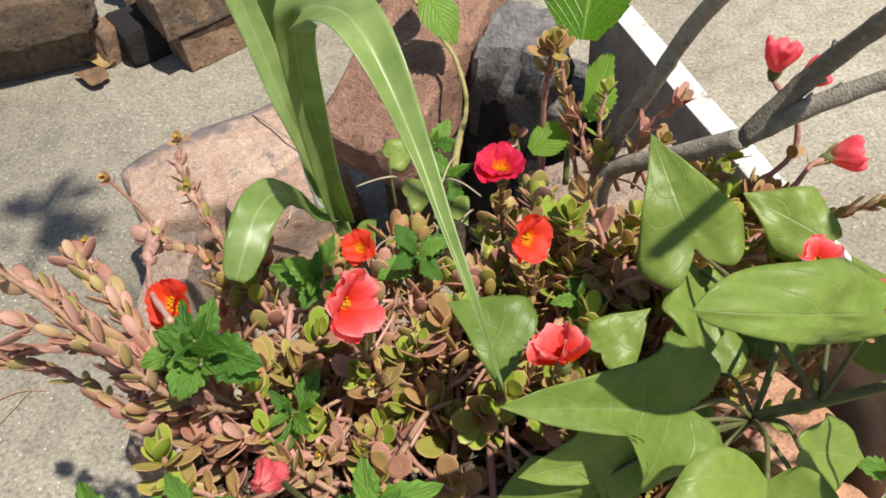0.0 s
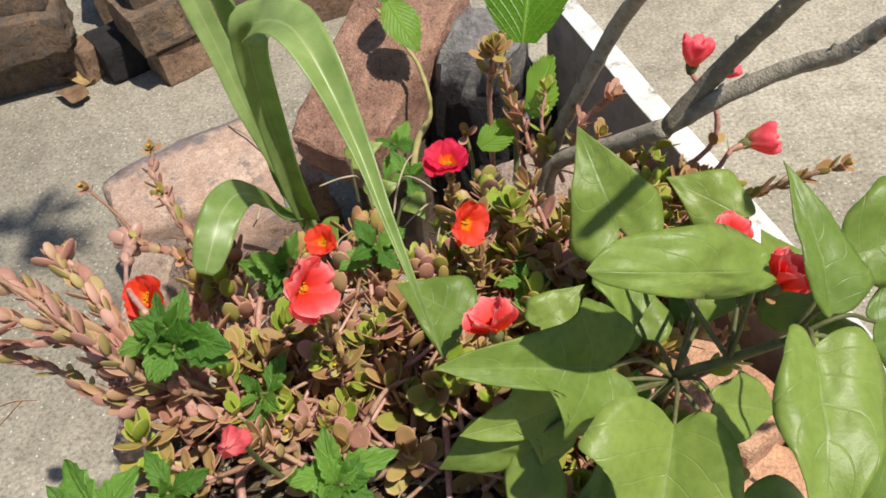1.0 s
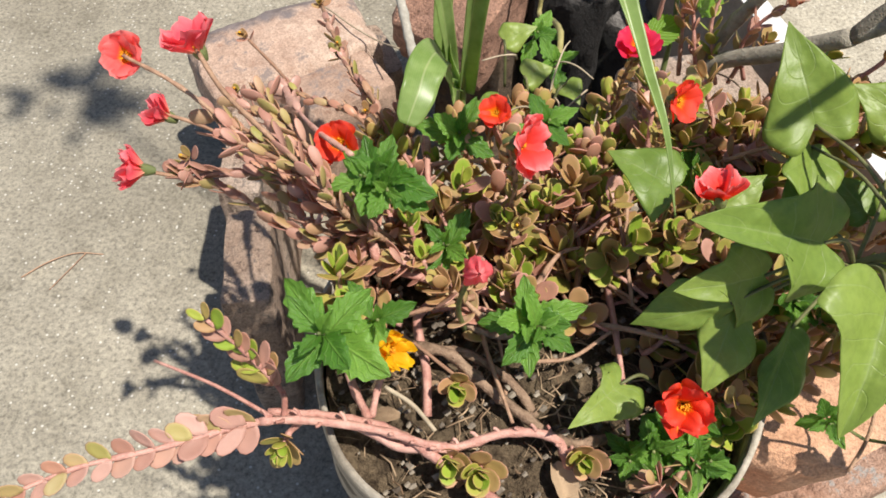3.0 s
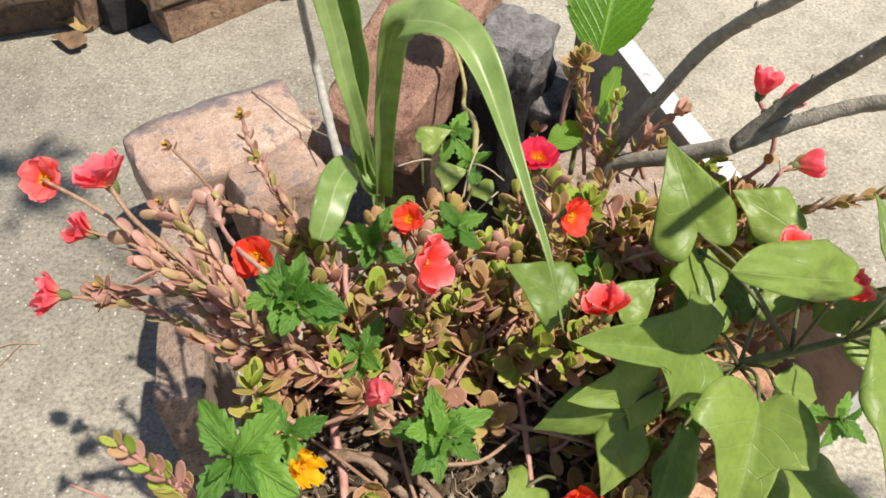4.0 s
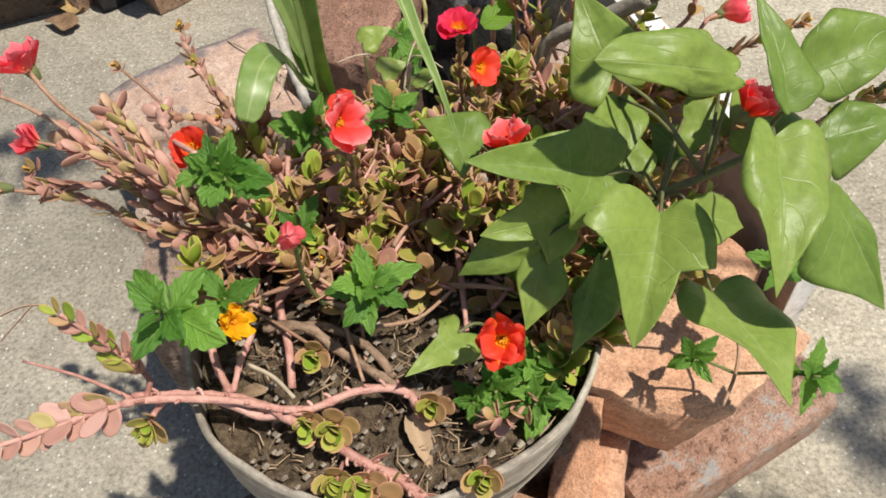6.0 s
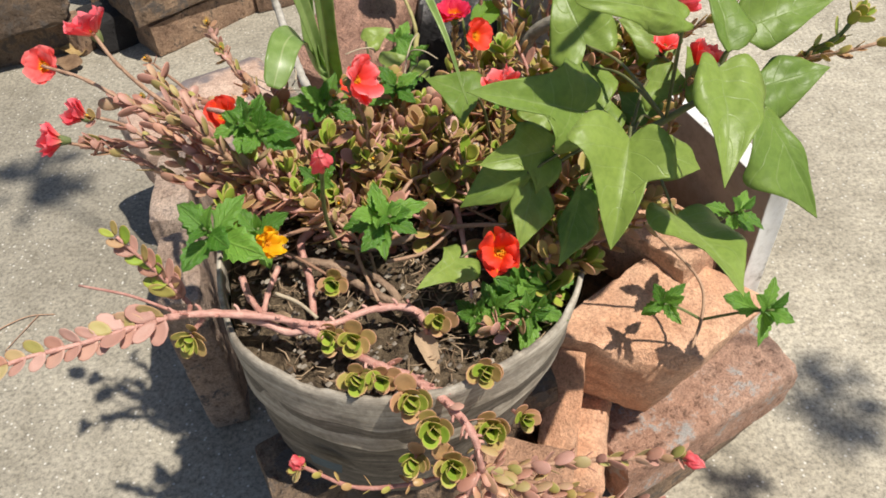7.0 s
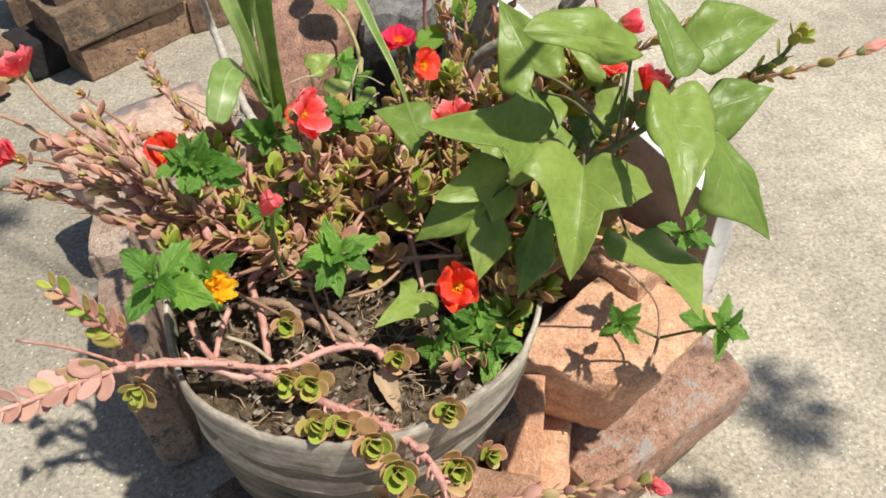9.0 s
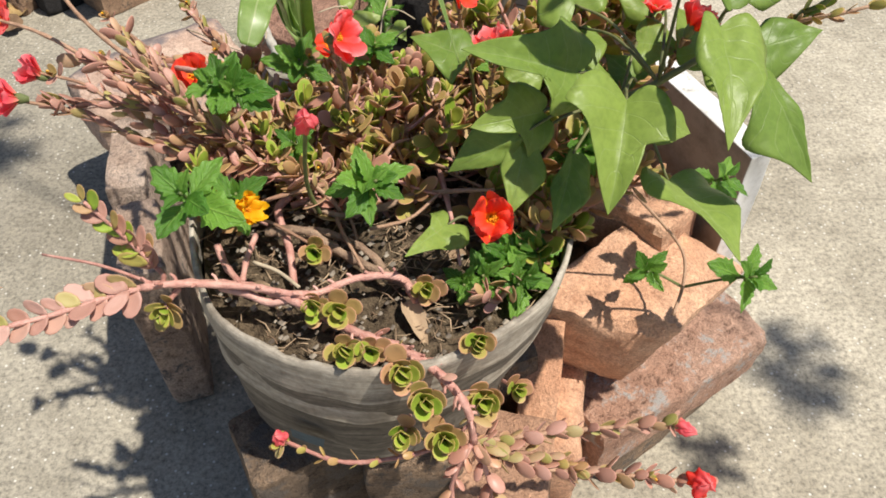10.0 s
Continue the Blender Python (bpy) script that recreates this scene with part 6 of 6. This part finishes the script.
fleshy_stem(front, [(-0.020, 0.105, 0.408), (-0.034, 0.121, 0.415), (-0.064, 0.136, 0.420), (-0.090, 0.130, 0.425)], 0.0028, 0.0022, WOODY_STEM, FLESH_PINK, 0.014, 0, seed=52, sides=8)
fleshy_stem(front, [(0.016, 0.168, 0.425), (-0.017, 0.151, 0.425), (-0.049, 0.149, 0.420), (-0.072, 0.159, 0.425)], 0.0026, 0.0020, WOODY_STEM, FLESH_PINK, 0.014, 0, seed=53, sides=8)

tube("stem", [(-0.098, 0.133, 0.425), (-0.073, 0.132, 0.425), (-0.051, 0.117, 0.420), (-0.029, 0.102, 0.418), (-0.004, 0.088, 0.416), (0.024, 0.094, 0.416)], 0.0032, 0.0024, WOODY_STEM, front, "thick woody old stem", 9, 6, 0.45, 0.30)
tube("stem", [(-0.127, 0.119, 0.430), (-0.120, 0.103, 0.428), (-0.109, 0.086, 0.430)], 0.0024, 0.0020, PINK_STEM, front, "", 7, 6, 0.2, 0.25)
tube("stem", [(-0.103, 0.126, 0.430), (-0.107, 0.105, 0.430), (-0.108, 0.087, 0.430)], 0.0020, 0.0018, PINK_STEM, front, "", 7, 6, 0.2, 0.25)
tube("stem", [(-0.104, 0.108, 0.424), (-0.088, 0.099, 0.424), (-0.074, 0.085, 0.424)], 0.0014, 0.0013, PALE_STRAW, front, "bare whitish stem", 6)
tube("stem", [(-0.068, 0.066, 0.428), (-0.086, 0.076, 0.430), (-0.105, 0.082, 0.433), (-0.132, 0.083, 0.437), (-0.160, 0.080, 0.442)], 0.0026, 0.0018, PINK_STEM, front, "", 8, 6, 0.2, 0.28)

# ---- moss rose: the plant at the back ----
rear = thing("moss_rose", (0.025, 0.289, 0.420), "bushy moss rose with bronze leaves and red flowers filling the pot", "plant", "moss roses")


def stalked(plant, at, foot, facing, radius, mat, open_to, turn=0, label="", petals=5):
    at, foot = Vector(at), Vector(foot)
    way = Vector(facing).normalized()
    fleshy_stem(plant, [foot, foot.lerp(at, 0.5) + Vector((0, 0.004, 0)), at - way * radius * 0.7], 0.0017, 0.0013, BROWN_STEM, FLESH_BROWN, 0.012, 0.009, 0.1, 40, 0, None, int(1000 * abs(at.x)) + turn)
    return flower(plant, at, facing, radius, mat, open_to, 0.09, turn, label, petals, 0.72)


stalked(rear, (0.026, 0.298, 0.516), (0.026, 0.324, 0.430), (-0.1, -0.15, 0.95), 0.0165, PETAL_CRIMSON, 46, 10, "crimson flower with an orange heart")
stalked(rear, (0.041, 0.227, 0.537), (0.044, 0.270, 0.430), (0.55, -0.66, 0.48), 0.0140, PETAL_ORANGE, 34, 30, "orange-red cup-shaped flower")
stalked(rear, (-0.036, 0.198, 0.527), (-0.045, 0.219, 0.430), (0.88, -0.40, 0.32), 0.0192, PETAL_CORAL, 46, 15, "coral-red cup-shaped flower", 6)
stalked(rear, (-0.055, 0.286, 0.465), (-0.059, 0.276, 0.430), (-0.2, -0.5, 0.8), 0.0125, PETAL_ORANGE, 36, 40)
stalked(rear, (0.051, 0.166, 0.541), (0.058, 0.206, 0.430), (-0.25, 0.25, 0.9), 0.0150, PETAL_CORAL, 26, 50)
stalked(rear, (0.183, 0.191, 0.532), (0.177, 0.224, 0.430), (0.45, 0.1, 0.85), 0.0170, PETAL_CORAL, 12, 20, "", 7)
stalked(rear, (0.169, 0.229, 0.520), (0.194, 0.257, 0.450), (0.2, -0.2, 0.9), 0.0130, PETAL_CORAL, 34, 20)
bud(rear, (-0.059, 0.125, 0.519), (0.1, -0.6, 0.7), 0.019, PETAL_PINK, 1.2, 1, "fading crumpled pink flower", 1.0)
tube("stem", [(-0.063, 0.150, 0.420), (-0.067, 0.142, 0.460), (-0.059, 0.125, 0.519)], 0.0016, 0.0013, GREEN_STEM, rear)
# far right stems with closed flowers
fleshy_stem(rear, [(0.148, 0.308, 0.440), (0.162, 0.311, 0.480), (0.180, 0.317, 0.500), (0.180, 0.324, 0.520), (0.165, 0.330, 0.540)], 0.0017, 0.0013, PINK_STEM, FLESH_BROWN, 0.012, 0.03, 0.1, 50, 0, None, 61)
fleshy_stem(rear, [(0.161, 0.320, 0.450), (0.179, 0.305, 0.485), (0.190, 0.312, 0.498), (0.200, 0.316, 0.499)], 0.0016, 0.0013, PINK_STEM, FLESH_BROWN, 0.013, 0.02, 0.2, 50, 5, None, 62)
fleshy_stem(rear, [(0.175, 0.293, 0.450), (0.194, 0.281, 0.490), (0.212, 0.273, 0.510), (0.231, 0.267, 0.525)], 0.0018, 0.0013, BROWN_STEM, FLESH_BROWN, 0.013, 0.008, 0.3, 35, 0, None, 63)
seed_pod(rear, (0.231, 0.267, 0.525), (0.6, -0.4, 0.6), 0.009, 9)
cup_flower(rear, (0.199, 0.316, 0.499), (0.90, -0.10, 0.36), 0.0205, PETAL_ROSE, 1, "half-closed pink flower")
cup_flower(rear, (0.165, 0.332, 0.543), (0.15, 0.25, 0.9), 0.0195, PETAL_ROSE, 2, "half-open pink flower")
cup_flower(rear, (0.174, 0.323, 0.545), (0.8, -0.1, 0.5), 0.0165, PETAL_ROSE, 3, "half-open pink flower")
fleshy_stem(rear, [(0.234, 0.244, 0.440), (0.253, 0.222, 0.500), (0.278, 0.193, 0.530), (0.316, 0.190, 0.542)], 0.0017, 0.0012, BROWN_STEM, FLESH_BROWN, 0.013, 0.012, 0.3, 30, 0, None, 64)
bud(rear, (0.316, 0.190, 0.542), (0.9, 0.1, 0.25), 0.021, PETAL_PALE, 0.5, 1, "closed pink flower on a long stem", 0.50, 0.6)
fleshy_stem(rear, [(0.248, 0.251, 0.450), (0.262, 0.219, 0.510), (0.272, 0.207, 0.530), (0.282, 0.209, 0.545)], 0.0018, 0.0014, GREEN_STEM, FLESH_GREEN, 0.015, 0.009, 0.3, 50, 10, FLESH_GREEN, 65)
# shoots before the board
for k, (line, kind) in enumerate((
        ([(0.073, 0.361, 0.440), (0.067, 0.368, 0.480), (0.062, 0.376, 0.515), (0.060, 0.378, 0.535)], FLESH_BROWN),
        ([(0.086, 0.357, 0.440), (0.076, 0.357, 0.470), (0.072, 0.369, 0.490)], FLESH_PINK),
        ([(0.114, 0.349, 0.450), (0.105, 0.350, 0.475), (0.109, 0.349, 0.495), (0.125, 0.348, 0.515)], FLESH_PINK),
        ([(0.098, 0.354, 0.440), (0.090, 0.356, 0.465), (0.084, 0.361, 0.485), (0.087, 0.369, 0.505)], FLESH_GREEN),
        ([(0.107, 0.356, 0.440), (0.112, 0.357, 0.460), (0.120, 0.353, 0.480)], FLESH_BROWN))):
    fleshy_stem(rear, line, 0.0016, 0.0011, PINK_STEM, kind, 0.0135, 0.009, 0.25, 42, 6, kind, 80 + k)
# pale bud stem before the burnt brick
fleshy_stem(rear, [(0.051, 0.369, 0.430), (0.051, 0.372, 0.480), (0.052, 0.371, 0.510), (0.056, 0.366, 0.540)], 0.0017, 0.0016, PINK_STEM, FLESH_BROWN, 0.016, 0.007, 0.75, 55, 11, None, 66)


seed_pod(rear, (-0.037, 0.203, 0.455), (-0.1, -0.6, 0.8), 0.010, 21)
tube("stem", [(0.037, 0.359, 0.435), (0.037, 0.368, 0.450), (0.034, 0.373, 0.470)], 0.0015, 0.0012, GREEN_STEM, rear)
seed_pod(rear, (0.034, 0.373, 0.470), (-0.1, -0.6, 0.8), 0.011, 22)
seed_pod(rear, (-0.061, 0.169, 0.445), (-0.1, -0.6, 0.8), 0.010, 23)
seed_pod(rear, (-0.134, 0.268, 0.475), (-0.1, -0.6, 0.8), 0.009, 24)
seed_pod(rear, (-0.068, 0.262, 0.470), (0.1, -0.6, 0.8), 0.010, 26)


def bush(plant, count, seed, where=(-0.165, 0.215, 0.10, 0.37), lift=0.0):
    """Short crowded shoots that fill the middle of the pot."""
    rnd = random.Random(seed)
    made = 0
    while made < count:
        x, y = rnd.uniform(*where[:2]), rnd.uniform(*where[2:])
        inside = ((x - 0.020) / 0.165) ** 2 + ((y - 0.222) / 0.128) ** 2
        bare = y < 0.150 + 0.012 * math.sin(40 * x) and -0.12 < x < 0.06
        gap = min(math.hypot(x - gx, y - gy) for gx, gy in ((0.010, 0.185), (-0.032, 0.246), (0.030, 0.170))) < 0.017
        if (inside > 1 and not lift) or bare or gap:
            continue
        made += 1
        foot = Vector((min(0.085, x * 0.85), min(y, 0.205), 0.405)) + Vector((0, 2, 1)) * lift
        height = rnd.uniform(0.020, 0.052) - 0.10 * max(0, y - 0.24) * (x < 0.06)
        head = Vector((x + rnd.uniform(-0.02, 0.02), y + rnd.uniform(-0.015, 0.01), 0.408 + height + lift))
        mt = rnd.choice((FLESH_BROWN, FLESH_PINK, FLESH_PINK, FLESH_BROWN, FLESH_DUSK, FLESH_GREEN, FLESH_ROSETTE))
        mid = foot.lerp(head, 0.5) + Vector((rnd.uniform(-0.012, 0.012), rnd.uniform(-0.012, 0.012), -0.003))
        fleshy_stem(plant, [foot, mid, head], 0.0019, 0.0013, rnd.choice((PINK_STEM, BROWN_STEM)), mt, rnd.uniform(0.015, 0.023), 0.0090, 0.15, 64, rnd.choice((5, 7, 9)), rnd.choice((FLESH_GREEN, FLESH_GREEN, mt, FLESH_BROWN)), made)


bush(rear, 158, 4)
bush(rear, 34, 15, (0.050, 0.185, 0.255, 0.335), 0.03)


def bare_stems(plant, count, seed):
    """Bare old stems that cross under the leaves."""
    rnd = random.Random(seed)
    for k in range(count):
        x, y = rnd.uniform(-0.10, 0.09), rnd.uniform(0.12, 0.30)
        a = rnd.uniform(0, 6.28)
        p, z = Vector((x, y, 0)), rnd.uniform(0.415, 0.445)
        d = Vector((math.cos(a), math.sin(a), 0)) * rnd.uniform(0.02, 0.05)
        tube("stem", [p - d + Vector((0, 0, z - 0.006)), p + Vector((rnd.uniform(-0.008, 0.008), rnd.uniform(-0.008, 0.008), z)), p + d + Vector((0, 0, z + rnd.uniform(-0.004, 0.012)))], rnd.uniform(0.0011, 0.0026), 0.0010, rnd.choice((BROWN_STEM, PINK_STEM, BROWN_STEM)), plant, "", 6, 5, 0.25, 0.12)


bare_stems(rear, 46, 9)
rnd = random.Random(12)
for k in range(18):
    p = Vector((rnd.uniform(-0.12, 0.13), rnd.uniform(0.25, 0.36), rnd.uniform(0.430, 0.452)))
    d = Vector((rnd.uniform(-1, 1), rnd.uniform(-1, 1), rnd.uniform(-0.1, 0.3))).normalized() * rnd.uniform(0.010, 0.028)
    bend = Vector((rnd.uniform(-0.006, 0.006), rnd.uniform(-0.006, 0.006), rnd.uniform(0.0, 0.006)))
    tube("stem", [p - d, p - 0.4 * d + bend, p + 0.4 * d + bend, p + d], 0.0008, 0.0005, PALE_STRAW, rear, "dry straw-coloured stem", 5, 4)

# ---- small loose things ----
dead = thing("dead_leaf", (-0.720, 1.106, 0.004), "curled brown dead leaf on the concrete", "leaf")
heart_leaf(dead, (-0.686, 1.077, 0.012), (-0.751, 1.100, 0.010), (-0.704, 1.063, 0.020), (-0.694, 1.103, 0.022), wave=0.06, seed=33, name="blade")
dead.children[0].data.materials[0] = plain_stuff("dead_leaf", (0.13, 0.075, 0.040), (0.30, 0.19, 0.11), 60, 0.85)

dry = thing("dry_leaf", (-0.730, 1.153, 0.004), "crumpled yellow dry leaf against the brick stack", "leaf")
heart_leaf(dry, (-0.689, 1.139, 0.012), (-0.786, 1.146, 0.008), (-0.712, 1.124, 0.016), (-0.710, 1.156, 0.024), wave=0.12, seed=35, name="blade")
dry.children[0].data.materials[0] = plain_stuff("dry_leaf", (0.30, 0.19, 0.075), (0.52, 0.37, 0.17), 60, 0.85)

strand = thing("dry_grass", (-0.580, 0.445, 0.002), "thin dry grass stalk bent on the concrete", "grass")
tube("blade", [(-0.630, 0.420, 0.002), (-0.605, 0.445, 0.003), (-0.575, 0.462, 0.003), (-0.540, 0.464, 0.002)], 0.0010, 0.0007, BROWN_STEM, strand, "", 5)
tube("fork", [(-0.562, 0.464, 0.003), (-0.572, 0.440, 0.003), (-0.588, 0.405, 0.002)], 0.0008, 0.0006, BROWN_STEM, strand, "", 5)

FLAKE = [toothed_leaf_mesh("dry_flake", 1.0, 0.45, 5, LITTER, 0.5, 0.8, s) for s in (1, 4)]
rnd = random.Random(77)
for x, y, size in ((-0.010, 0.078, 0.030), (-0.004, 0.088, 0.024), (-0.095, 0.098, 0.020), (-0.060, 0.060, 0.014), (0.030, 0.075, 0.018), (-0.045, 0.115, 0.018), (0.020, 0.110, 0.022), (-0.075, 0.120, 0.016), (0.050, 0.095, 0.014), (-0.030, 0.048, 0.012)):
    flake = new("dry_leaf", FLAKE[rnd.randrange(2)])
    flake.matrix_basis = pose(x, y, 0.4105, rnd.uniform(-20, 20), rnd.uniform(-15, 15), rnd.uniform(0, 360)) @ Matrix.Diagonal((size, size, size, 1))
    tagged(flake, "curled pale dry leaf scrap on the potting soil", "leaf", "dry leaf scraps")
